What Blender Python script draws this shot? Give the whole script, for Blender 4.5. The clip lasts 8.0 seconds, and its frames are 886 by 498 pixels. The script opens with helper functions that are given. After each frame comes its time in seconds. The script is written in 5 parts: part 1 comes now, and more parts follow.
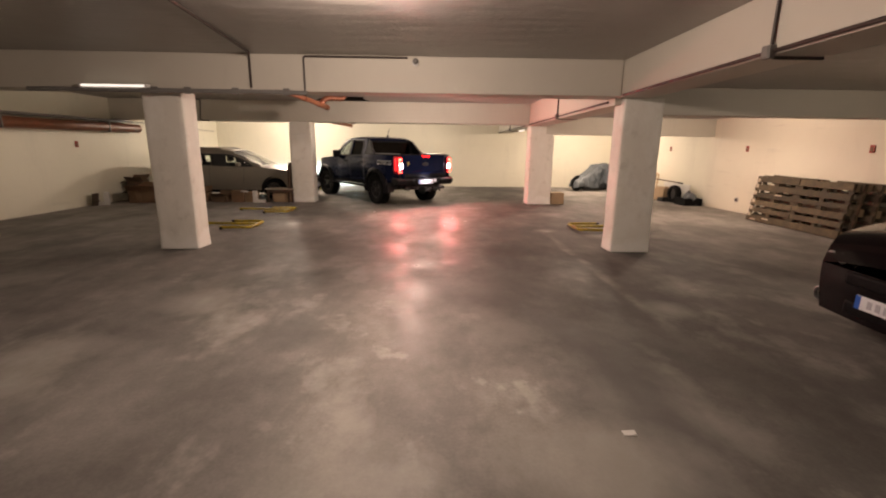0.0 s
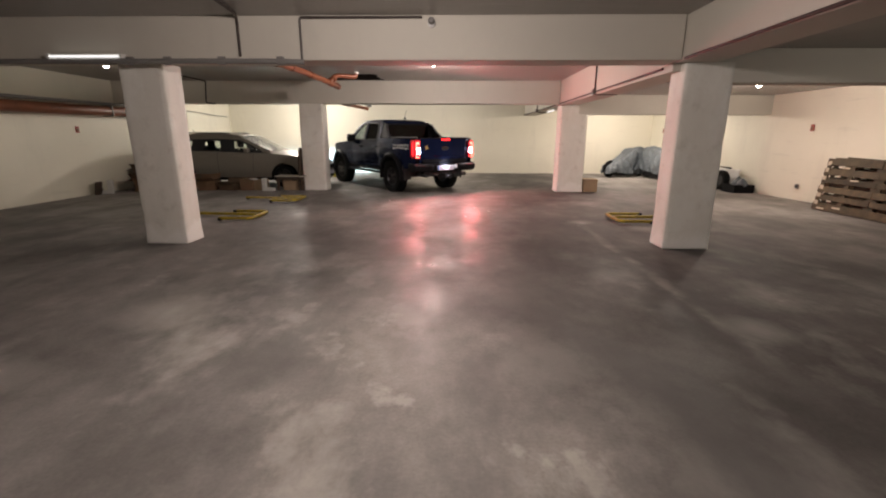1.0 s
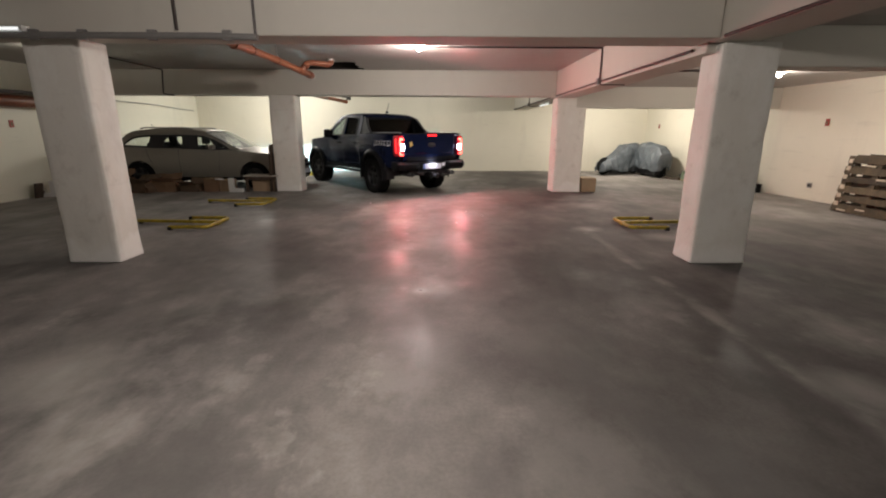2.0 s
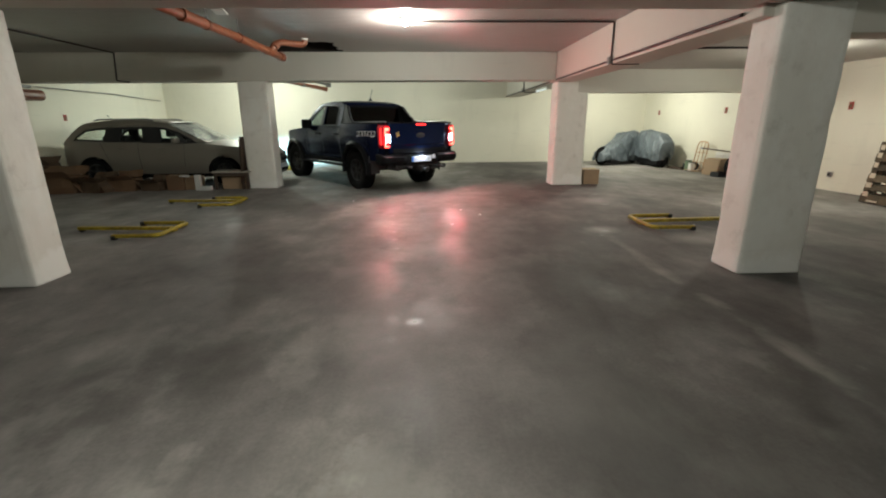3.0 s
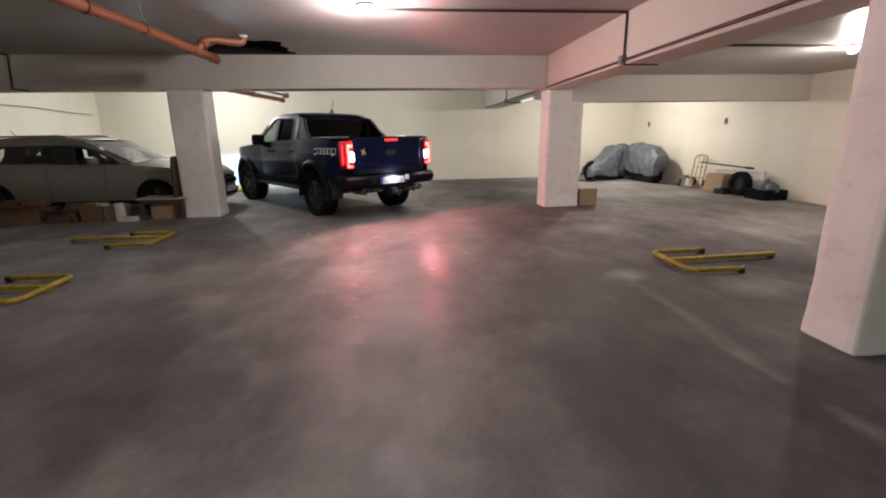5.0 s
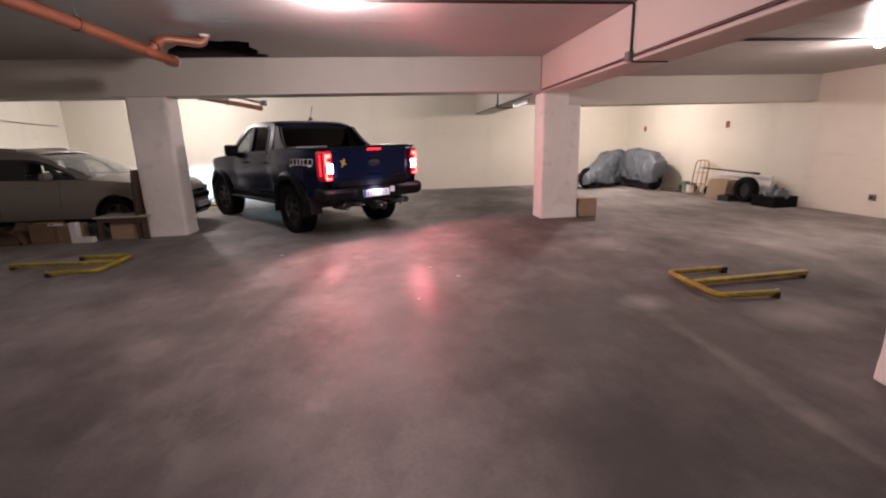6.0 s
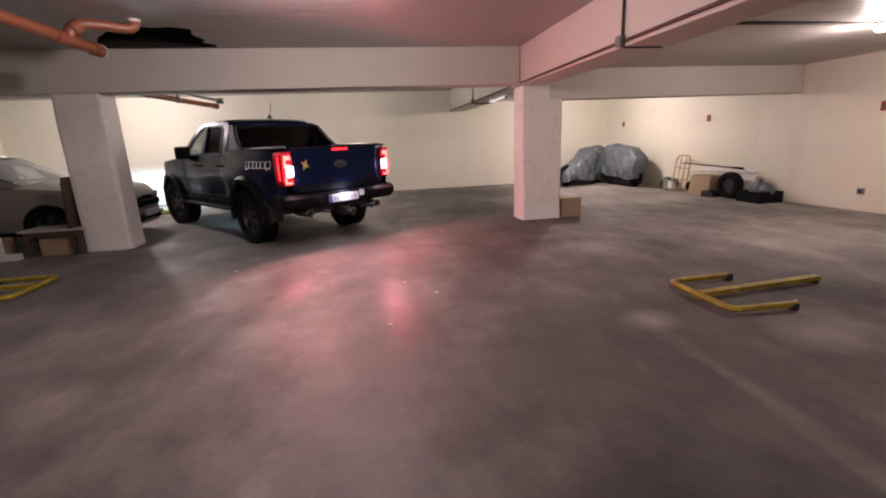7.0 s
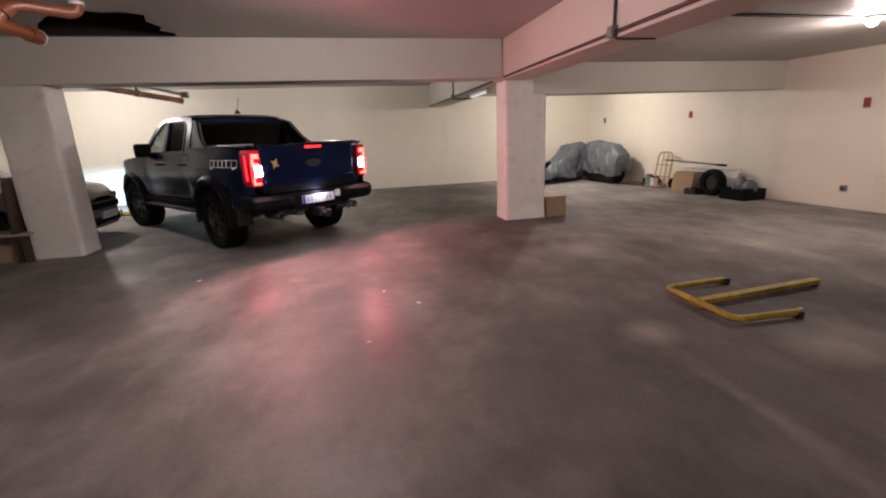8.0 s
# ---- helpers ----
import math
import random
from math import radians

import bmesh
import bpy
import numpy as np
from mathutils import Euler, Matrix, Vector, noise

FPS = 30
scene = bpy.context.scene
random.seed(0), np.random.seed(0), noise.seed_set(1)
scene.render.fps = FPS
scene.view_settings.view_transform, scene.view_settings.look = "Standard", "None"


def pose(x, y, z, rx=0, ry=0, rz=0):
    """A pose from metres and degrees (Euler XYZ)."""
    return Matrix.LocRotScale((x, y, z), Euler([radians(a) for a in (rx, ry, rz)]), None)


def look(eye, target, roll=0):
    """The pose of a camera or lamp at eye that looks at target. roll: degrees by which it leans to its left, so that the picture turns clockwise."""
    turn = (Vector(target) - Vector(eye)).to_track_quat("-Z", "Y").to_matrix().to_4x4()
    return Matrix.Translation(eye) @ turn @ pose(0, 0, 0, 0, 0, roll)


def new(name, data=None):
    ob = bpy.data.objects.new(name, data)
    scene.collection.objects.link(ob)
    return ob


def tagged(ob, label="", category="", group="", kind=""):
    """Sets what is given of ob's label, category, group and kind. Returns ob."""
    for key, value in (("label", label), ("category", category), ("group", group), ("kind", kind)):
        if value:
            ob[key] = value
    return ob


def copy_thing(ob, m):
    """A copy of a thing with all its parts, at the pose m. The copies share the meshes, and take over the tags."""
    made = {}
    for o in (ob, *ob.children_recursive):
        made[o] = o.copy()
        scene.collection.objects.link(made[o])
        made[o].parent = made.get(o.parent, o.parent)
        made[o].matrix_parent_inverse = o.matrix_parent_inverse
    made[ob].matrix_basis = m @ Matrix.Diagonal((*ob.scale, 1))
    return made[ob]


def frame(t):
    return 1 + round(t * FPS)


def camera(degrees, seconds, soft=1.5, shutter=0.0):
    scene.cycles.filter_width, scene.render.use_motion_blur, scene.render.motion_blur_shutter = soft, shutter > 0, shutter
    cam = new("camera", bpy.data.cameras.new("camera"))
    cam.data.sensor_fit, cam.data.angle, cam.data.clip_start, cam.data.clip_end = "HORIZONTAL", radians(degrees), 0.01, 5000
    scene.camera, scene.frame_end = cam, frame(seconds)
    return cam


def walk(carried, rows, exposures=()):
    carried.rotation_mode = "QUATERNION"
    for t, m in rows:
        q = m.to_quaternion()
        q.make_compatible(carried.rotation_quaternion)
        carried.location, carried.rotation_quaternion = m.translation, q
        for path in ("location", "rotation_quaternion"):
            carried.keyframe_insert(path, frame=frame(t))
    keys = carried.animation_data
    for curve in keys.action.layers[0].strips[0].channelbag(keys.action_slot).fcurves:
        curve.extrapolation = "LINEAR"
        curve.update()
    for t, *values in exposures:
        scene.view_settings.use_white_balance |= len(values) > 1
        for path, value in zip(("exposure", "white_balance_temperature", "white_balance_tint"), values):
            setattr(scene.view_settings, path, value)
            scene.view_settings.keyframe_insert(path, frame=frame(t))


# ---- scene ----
from mathutils.geometry import tessellate_polygon

cam = camera(90.7, 8.0, soft=2.0)
PATH = [
    (0, (0.648, -0.216, 1.54), (0.691, 1.733, 1.095), 0.7),
    (0.5, (0.672, 0.31, 1.467), (0.645, 2.246, 0.966), 0.3),
    (1, (0.676, 0.715, 1.432), (0.622, 2.651, 0.932), 0.2),
    (1.5, (0.648, 1.21, 1.428), (0.624, 3.147, 0.927), 0.3),
    (3, (0.526, 2.622, 1.384), (0.594, 4.541, 0.828), -0.4),
    (3.5, (0.525, 3.048, 1.382), (0.61, 4.973, 0.845), -0.7),
    (4, (0.527, 3.367, 1.382), (0.636, 5.288, 0.839), -0.9),
    (4.5, (0.539, 3.742, 1.401), (0.693, 5.665, 0.872), -0.7),
    (6, (0.691, 4.779, 1.413), (0.902, 6.71, 0.94), -1.6),
    (6.5, (0.717, 5.072, 1.408), (0.974, 6.995, 0.922), -2.1),
    (7, (0.786, 5.367, 1.406), (1.098, 7.282, 0.923), -2.4),
    (7.5, (0.813, 5.6, 1.408), (1.193, 7.5, 0.912), -2.3),
    (8, (0.823, 5.698, 1.418), (1.223, 7.592, 0.915), -2.4),
]
walk(cam, [(t, look(eye, target, roll)) for t, eye, target, roll in PATH],
     [(0, 0.15, 7950, 27), (0.7, 0.10, 7000, 21), (1.5, -0.10, 6550, 21), (3, -0.18, 6050, 0), (4, -0.13, 5900, 6), (4.5, -0.18, 5950, 9), (6, -0.2, 6400, 33), (7, -0.37, 6450, 33), (8, -0.48, 6400, 28)])

# ---- world and light ----
world = bpy.data.worlds.new("world")
world.use_nodes = True
world.node_tree.nodes["Background"].inputs[0].default_value = (0.5, 0.5, 0.5, 1)
world.node_tree.nodes["Background"].inputs[1].default_value = 0.0
scene.world = world

WARM = (1.0, 0.94, 0.85)
PALE = (0.98, 0.99, 0.86)
CREAM = (1.0, 0.97, 0.84)
SALLOW = (0.95, 0.97, 0.80)
PEACH = (1.0, 0.925, 0.78)
STRAW = (1.0, 0.935, 0.78)
CEIL = 2.79      # slab underside, aisle and west bays
CEIL_E = 2.45    # lower slab of the east bays
X_W, X_E, Y_S, Y_N = -8.27, 9.75, -7.0, 18.5


def east_x(y):
    """The east wall's face, which runs a little askew."""
    return 8.70 - 0.06 * (y - 11)


def bulb(x, y, z, watts, colour=WARM, size=0.07):
    data = bpy.data.lights.new("bulb_light", "POINT")
    data.energy, data.color, data.shadow_soft_size = watts, colour, size
    ob = new("bulb_light", data)
    ob.location = (x, y, z)
    return ob


LAMP_GAIN = 1.9
HEAD_W, BRAKE_W, REVERSE_W = 1000, 23, 10
LAMPS = [  # x, y, ceiling, watts, colour
    (0.05, 3.25, CEIL, 90, WARM), (0.26, 9.4, CEIL, 100, WARM), (-6.1, 9.6, CEIL, 5, SALLOW), (6.38, 9.65, CEIL_E, 64, PEACH), (6.4, 3.4, CEIL_E, 17, PALE),
    (6.2, 15.9, CEIL_E, 130, STRAW), (-4.7, 16.3, CEIL, 140, CREAM), (0.2, 15.6, CEIL, 68, CREAM)]
for x, y, z, w, colour in LAMPS:
    bulb(x, y, z - 0.165, w * LAMP_GAIN, colour, 0.09)

# ---- materials ----


def shader(name):
    m = bpy.data.materials.new(name)
    m.use_nodes = True
    nt = m.node_tree
    return m, nt, nt.nodes["Principled BSDF"]


def link(nt, a, b):
    nt.links.new(a, b)


def tex(nt, kind, scale, detail=5.0, rough=0.6, stretch=(1, 1, 1), obj=True):
    co = nt.nodes.new("ShaderNodeTexCoord")
    mp = nt.nodes.new("ShaderNodeMapping")
    mp.inputs["Scale"].default_value = stretch
    if obj:
        link(nt, co.outputs["Object"], mp.inputs["Vector"])
    else:
        geo = nt.nodes.new("ShaderNodeNewGeometry")
        link(nt, geo.outputs["Position"], mp.inputs["Vector"])
    n = nt.nodes.new(kind)
    n.inputs["Scale"].default_value = scale
    if kind == "ShaderNodeTexNoise":
        n.inputs["Detail"].default_value, n.inputs["Roughness"].default_value = detail, rough
    link(nt, mp.outputs["Vector"], n.inputs["Vector"])
    return n


def ramp(nt, src, stops):
    r = nt.nodes.new("ShaderNodeValToRGB")
    e = r.color_ramp.elements
    while len(e) < len(stops):
        e.new(0.5)
    for el, (p, c) in zip(e, stops):
        el.position = p
        el.color = (c, c, c, 1) if isinstance(c, (int, float)) else (*c, 1)
    link(nt, src, r.inputs[0])
    return r.outputs[0]


def mixc(nt, fac, a, b, mode="MIX"):
    n = nt.nodes.new("ShaderNodeMix")
    n.data_type, n.blend_type = "RGBA", mode
    for sock, v in ((n.inputs[0], fac), (n.inputs[6], a), (n.inputs[7], b)):
        if isinstance(v, (int, float)):
            sock.default_value = v
        elif isinstance(v, tuple):
            sock.default_value = (*v, 1)
        else:
            link(nt, v, sock)
    return n.outputs[2]


def bumped(nt, bsdf, src, strength, dist=0.01):
    b = nt.nodes.new("ShaderNodeBump")
    b.inputs["Strength"].default_value, b.inputs["Distance"].default_value = strength, dist
    link(nt, src, b.inputs["Height"])
    link(nt, b.outputs[0], bsdf.inputs["Normal"])


def surface(name, colour, rough=0.6, metal=0.0, var=0.15, scale=3.0, fine=60.0, bump=0.1, dist=0.004, obj=True, coat=0.0, rvar=0.1):
    """A surface with broad and fine variation of colour, gloss and relief."""
    m, nt, b = shader(name)
    big = tex(nt, "ShaderNodeTexNoise", scale, 6, 0.6, obj=obj)
    small = tex(nt, "ShaderNodeTexNoise", fine, 4, 0.6, obj=obj)
    dark = tuple(c * (1 - var) for c in colour)
    light = tuple(min(1, c * (1 + var * 0.6)) for c in colour)
    c1 = ramp(nt, big.outputs[0], [(0.3, dark), (0.7, light)])
    c2 = ramp(nt, small.outputs[0], [(0.3, 1 - var * 0.6), (0.7, 1.0)])
    link(nt, mixc(nt, 1.0, c1, c2, "MULTIPLY"), b.inputs["Base Color"])
    link(nt, ramp(nt, big.outputs[0], [(0.3, max(0.02, rough - rvar)), (0.7, min(1, rough + rvar))]), b.inputs["Roughness"])
    b.inputs["Metallic"].default_value = metal
    b.inputs["Coat Weight"].default_value = coat
    if bump:
        bumped(nt, b, small.outputs[0], bump, dist)
    return m


def per_object(m, low=0.7, high=1.25):
    """Lets alike pieces differ a little in tone."""
    nt = m.node_tree
    b = nt.nodes["Principled BSDF"]
    src = b.inputs["Base Color"].links[0].from_socket
    info = nt.nodes.new("ShaderNodeObjectInfo")
    link(nt, mixc(nt, 1.0, src, ramp(nt, info.outputs["Random"], [(0.0, low), (1.0, high)]), "MULTIPLY"), b.inputs["Base Color"])
    return m


def glow(name, colour, strength):
    m, nt, b = shader(name)
    b.inputs["Base Color"].default_value = (*colour, 1)
    b.inputs["Emission Color"].default_value = (*colour, 1)
    b.inputs["Emission Strength"].default_value = strength
    return m


def floor_material():
    m, nt, b = shader("worn_concrete_floor")
    a = tex(nt, "ShaderNodeTexNoise", 0.45, 7, 0.62, obj=False)
    c = tex(nt, "ShaderNodeTexNoise", 1.7, 5, 0.6, stretch=(1, 0.5, 1), obj=False)
    d = tex(nt, "ShaderNodeTexNoise", 45, 4, 0.6, obj=False)
    p = tex(nt, "ShaderNodeTexNoise", 1.0, 6, 0.6, stretch=(1, 0.7, 1), obj=False)
    base = ramp(nt, a.outputs[0], [(0.38, (0.128, 0.117, 0.109)), (0.5, (0.177, 0.163, 0.151)), (0.62, (0.226, 0.208, 0.193))])
    base = mixc(nt, 1.0, base, ramp(nt, c.outputs[0], [(0.37, 0.78), (0.5, 0.99), (0.63, 1.14)]), "MULTIPLY")
    base = mixc(nt, 1.0, base, ramp(nt, d.outputs[0], [(0.3, 0.88), (0.7, 1.07)]), "MULTIPLY")
    drag = tex(nt, "ShaderNodeTexNoise", 4.2, 7, 0.68, stretch=(1, 0.8, 1), obj=False)
    base = mixc(nt, 1.0, base, ramp(nt, drag.outputs[0], [(0.36, 0.88), (0.5, 1.0), (0.64, 1.09)]), "MULTIPLY")
    geo = nt.nodes.new("ShaderNodeNewGeometry")
    sep = nt.nodes.new("ShaderNodeSeparateXYZ")
    link(nt, geo.outputs["Position"], sep.inputs[0])
    along = nt.nodes.new("ShaderNodeMath")
    along.operation = "MULTIPLY"
    along.inputs[1].default_value = 0.1
    link(nt, sep.outputs[1], along.inputs[0])
    peeled = ramp(nt, along.outputs[0], [(0.36, 1.0), (0.58, 0.38)])
    worn = mixc(nt, 1.0, ramp(nt, p.outputs[0], [(0.51, 0.0), (0.58, 0.35), (0.68, 0.7)]), peeled, "MULTIPLY")
    base = mixc(nt, worn, base, (0.38, 0.358, 0.328))
    sc = tex(nt, "ShaderNodeTexNoise", 2.6, 5, 0.6, stretch=(1, 0.75, 1), obj=False)
    gate = ramp(nt, a.outputs[0], [(0.46, 0.0), (0.56, 1.0)])
    chips = mixc(nt, 1.0, ramp(nt, sc.outputs[0], [(0.57, 0.0), (0.64, 0.34)]), gate, "MULTIPLY")
    chips = mixc(nt, 1.0, chips, peeled, "MULTIPLY")
    base = mixc(nt, chips, base, (0.46, 0.435, 0.395))
    dk = tex(nt, "ShaderNodeTexNoise", 1.1, 6, 0.6, stretch=(1.3, 0.5, 1), obj=False)
    base = mixc(nt, ramp(nt, dk.outputs[0], [(0.34, 0.5), (0.46, 0.0)]), base, (0.10, 0.093, 0.088))
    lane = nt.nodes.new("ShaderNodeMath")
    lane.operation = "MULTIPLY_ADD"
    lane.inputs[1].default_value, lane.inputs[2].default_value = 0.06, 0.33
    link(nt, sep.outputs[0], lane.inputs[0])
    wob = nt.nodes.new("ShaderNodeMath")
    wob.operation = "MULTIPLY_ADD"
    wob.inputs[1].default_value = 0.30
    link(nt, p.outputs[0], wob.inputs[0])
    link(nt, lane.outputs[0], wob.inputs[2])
    # tyre-worn driving lane; dark bands beside it mix dirt with painted light falloff
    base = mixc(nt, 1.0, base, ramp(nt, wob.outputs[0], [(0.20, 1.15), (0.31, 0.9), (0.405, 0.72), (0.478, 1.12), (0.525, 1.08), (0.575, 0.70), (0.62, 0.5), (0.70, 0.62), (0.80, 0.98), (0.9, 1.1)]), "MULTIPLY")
    # dark rubber arc left by turning tyres
    far = nt.nodes.new("ShaderNodeVectorMath")
    far.operation = "DISTANCE"
    far.inputs[1].default_value = (-0.33, 2.33, 0)
    link(nt, geo.outputs["Position"], far.inputs[0])
    ring = nt.nodes.new("ShaderNodeMath")
    ring.operation = "MULTIPLY_ADD"
    ring.inputs[1].default_value = 0.2
    link(nt, far.outputs["Value"], ring.inputs[0])
    soft = nt.nodes.new("ShaderNodeMath")
    soft.operation = "MULTIPLY_ADD"
    soft.inputs[1].default_value, soft.inputs[2].default_value = 0.12, -0.06
    link(nt, c.outputs[0], soft.inputs[0])
    link(nt, soft.outputs[0], ring.inputs[2])
    east = nt.nodes.new("ShaderNodeMath")
    east.operation = "MULTIPLY"
    east.inputs[1].default_value = 0.2
    link(nt, sep.outputs[0], east.inputs[0])
    arc = mixc(nt, 1.0, ramp(nt, ring.outputs[0], [(0.415, 0.0), (0.46, 0.6), (0.49, 0.6), (0.53, 0.0)]), ramp(nt, east.outputs[0], [(0.12, 0.0), (0.30, 1.0)]), "MULTIPLY")
    base = mixc(nt, arc, base, (0.075, 0.070, 0.068))

    def spot_at(x, y, near, far_off, amount, grain=None):
        """A blotch with a ragged soft rim on the floor."""
        ds = nt.nodes.new("ShaderNodeVectorMath")
        ds.operation = "DISTANCE"
        ds.inputs[1].default_value = (x, y, 0)
        link(nt, geo.outputs["Position"], ds.inputs[0])
        rag = nt.nodes.new("ShaderNodeMath")
        rag.operation = "MULTIPLY_ADD"
        rag.inputs[1].default_value = (near + far_off) * 0.8
        link(nt, (grain or sc).outputs[0], rag.inputs[0])
        link(nt, ds.outputs["Value"], rag.inputs[2])
        mid = (near + far_off) * 0.4
        return ramp(nt, rag.outputs[0], [(mid + near, amount), (mid + far_off, 0.0)])
    # oil stain beside the parking barrier, tyre-blackened patch in the lane, small wet spot
    base = mixc(nt, spot_at(4.55, 8.30, 0.22, 0.75, 0.8), base, (0.045, 0.042, 0.040))
    base = mixc(nt, spot_at(-0.60, 3.28, 0.20, 0.42, 0.55), base, (0.09, 0.085, 0.08))
    # floor tone stepped along y to balance the lamplight, painted into the colour
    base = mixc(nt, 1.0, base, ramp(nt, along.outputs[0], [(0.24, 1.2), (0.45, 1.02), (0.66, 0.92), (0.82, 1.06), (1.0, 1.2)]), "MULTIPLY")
    # pale peeled patches where the lane paint has gone
    for x, y, near, rim_r, amount in ((1.52, 1.62, 0.2, 0.6, 0.55), (0.25, 1.45, 0.15, 0.6, 0.4), (-1.7, 4.1, 0.1, 0.45, 0.45), (-2.2, 3.0, 0.05, 0.35, 0.5), (3.0, 3.9, 0.05, 0.3, 0.4), (3.75, 7.7, 0.08, 0.35, 0.45), (3.55, 10.4, 0.1, 0.45, 0.4), (2.85, 8.2, 0.05, 0.25, 0.45)):
        base = mixc(nt, spot_at(x, y, near, rim_r, amount), base, (0.40, 0.378, 0.345))
    # thin pale line left along the lane's edge
    off = nt.nodes.new("ShaderNodeMath")
    off.operation = "MULTIPLY_ADD"
    off.inputs[1].default_value, off.inputs[2].default_value = 0.25, 0.125 - 2.89 * 0.25 + 0.25
    sway = nt.nodes.new("ShaderNodeMath")
    sway.operation = "MULTIPLY_ADD"
    sway.inputs[1].default_value = 0.22
    link(nt, c.outputs[0], sway.inputs[0])
    link(nt, sep.outputs[0], sway.inputs[2])
    link(nt, sway.outputs[0], off.inputs[0])
    line = ramp(nt, off.outputs[0], [(0.353, 0.0), (0.368, 1.0), (0.378, 1.0), (0.40, 0.0)])
    gap = ramp(nt, along.outputs[0], [(0.30, 0.0), (0.42, 1.0), (0.72, 1.0), (0.86, 0.0)])
    line = mixc(nt, 1.0, line, mixc(nt, 1.0, gap, ramp(nt, sc.outputs[0], [(0.42, 0.05), (0.60, 0.40)]), "MULTIPLY"), "MULTIPLY")
    base = mixc(nt, line, base, (0.36, 0.335, 0.305))
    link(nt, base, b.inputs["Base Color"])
    dry = ramp(nt, c.outputs[0], [(0.38, 0.42), (0.60, 0.66)])
    grit = tex(nt, "ShaderNodeTexNoise", 24, 6, 0.75, stretch=(0.5, 1.2, 1), obj=False)
    wet = mixc(nt, ramp(nt, wob.outputs[0], [(0.30, 0.75), (0.40, 0.0), (0.57, 0.0), (0.66, 0.75)]), dry, (0.80, 0.80, 0.80))
    for x, y, rim_r, amount in ((0.42, 5.52, 0.20, 0.8), (0.26, 5.58, 0.15, 0.7), (0.60, 5.62, 0.16, 0.6), (0.80, 5.66, 0.10, 0.5), (0.27, 5.26, 0.07, 0.8), (0.17, 7.45, 0.13, 0.8), (0.12, 7.85, 0.13, 0.8), (0.08, 8.25, 0.12, 0.8), (0.03, 8.7, 0.12, 0.7),
                                (-0.01, 9.3, 0.15, 0.6), (2.86, 8.12, 0.22, 0.65), (2.72, 7.9, 0.12, 0.6), (3.60, 10.0, 0.28, 0.6), (3.85, 11.1, 0.3, 0.6), (-2.25, 12.5, 0.22, 0.7), (3.75, 10.6, 0.2, 0.5)):
        wet = mixc(nt, spot_at(x, y, -0.22 * rim_r, 0.4 * rim_r, min(1, amount * 1.15), grit), wet, (0.15, 0.15, 0.15))
    link(nt, wet, b.inputs["Roughness"])
    b.inputs["Specular IOR Level"].default_value = 0.25
    bumped(nt, b, c.outputs[0], 0.12, 0.02)
    return m


def wall_material(name, colour, dirt=0.35, chips=0.0):
    m, nt, b = shader(name)
    a = tex(nt, "ShaderNodeTexNoise", 0.5, 5, 0.55, obj=False)
    st = tex(nt, "ShaderNodeTexNoise", 1.3, 7, 0.65, stretch=(1, 1, 0.3), obj=False)
    sm = tex(nt, "ShaderNodeTexNoise", 90, 3, 0.6, obj=False)
    base = ramp(nt, a.outputs[0], [(0.3, tuple(c * 0.9 for c in colour)), (0.7, colour)])
    base = mixc(nt, ramp(nt, st.outputs[0], [(0.55, 0.0), (0.78, dirt)]), base, tuple(c * 0.62 for c in colour))
    if chips:
        ch = tex(nt, "ShaderNodeTexNoise", 4.5, 8, 0.7, obj=False)
        base = mixc(nt, ramp(nt, ch.outputs[0], [(0.55, 0.0), (0.68, chips)]), base, (0.50, 0.465, 0.40))
        wh = tex(nt, "ShaderNodeTexNoise", 2.6, 6, 0.65, stretch=(1, 1, 0.6), obj=False)
        base = mixc(nt, ramp(nt, wh.outputs[0], [(0.48, 0.0), (0.64, 0.7)]), base, (0.84, 0.825, 0.77))
        # ragged band of pale filler round the foot
        geo = nt.nodes.new("ShaderNodeNewGeometry")
        sep = nt.nodes.new("ShaderNodeSeparateXYZ")
        link(nt, geo.outputs["Position"], sep.inputs[0])
        band = nt.nodes.new("ShaderNodeMath")
        band.operation = "MULTIPLY_ADD"
        band.inputs[1].default_value = 0.9
        link(nt, wh.outputs[0], band.inputs[0])
        link(nt, sep.outputs[2], band.inputs[2])
        base = mixc(nt, ramp(nt, band.outputs[0], [(0.60, 0.75), (0.70, 0.0)]), base, (0.88, 0.865, 0.82))
    rub = tex(nt, "ShaderNodeTexNoise", 1.6, 7, 0.6, stretch=(0.7, 0.7, 6), obj=False)
    base = mixc(nt, ramp(nt, rub.outputs[0], [(0.62, 0.0), (0.74, dirt * 0.7)]), base, tuple(c * 0.55 for c in colour))
    link(nt, base, b.inputs["Base Color"])
    b.inputs["Roughness"].default_value = 0.62
    bumped(nt, b, sm.outputs[0], 0.18, 0.004)
    return m


M_FLOOR = floor_material()
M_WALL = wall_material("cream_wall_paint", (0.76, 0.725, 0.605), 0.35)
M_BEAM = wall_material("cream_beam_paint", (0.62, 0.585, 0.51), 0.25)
M_COL = wall_material("scuffed_column_paint", (0.80, 0.77, 0.70), 0.4, 0.45)
M_CEIL = wall_material("grey_ceiling_paint", (0.35, 0.325, 0.30), 0.5)
ceil_nt = M_CEIL.node_tree
ceil_bsdf = ceil_nt.nodes["Principled BSDF"]
ceil_bsdf.inputs["Roughness"].default_value = 0.36
ceil_bsdf.inputs["Specular IOR Level"].default_value = 0.6
stroke = tex(ceil_nt, "ShaderNodeTexNoise", 2.2, 7, 0.62, stretch=(0.45, 2.2, 1), obj=False)
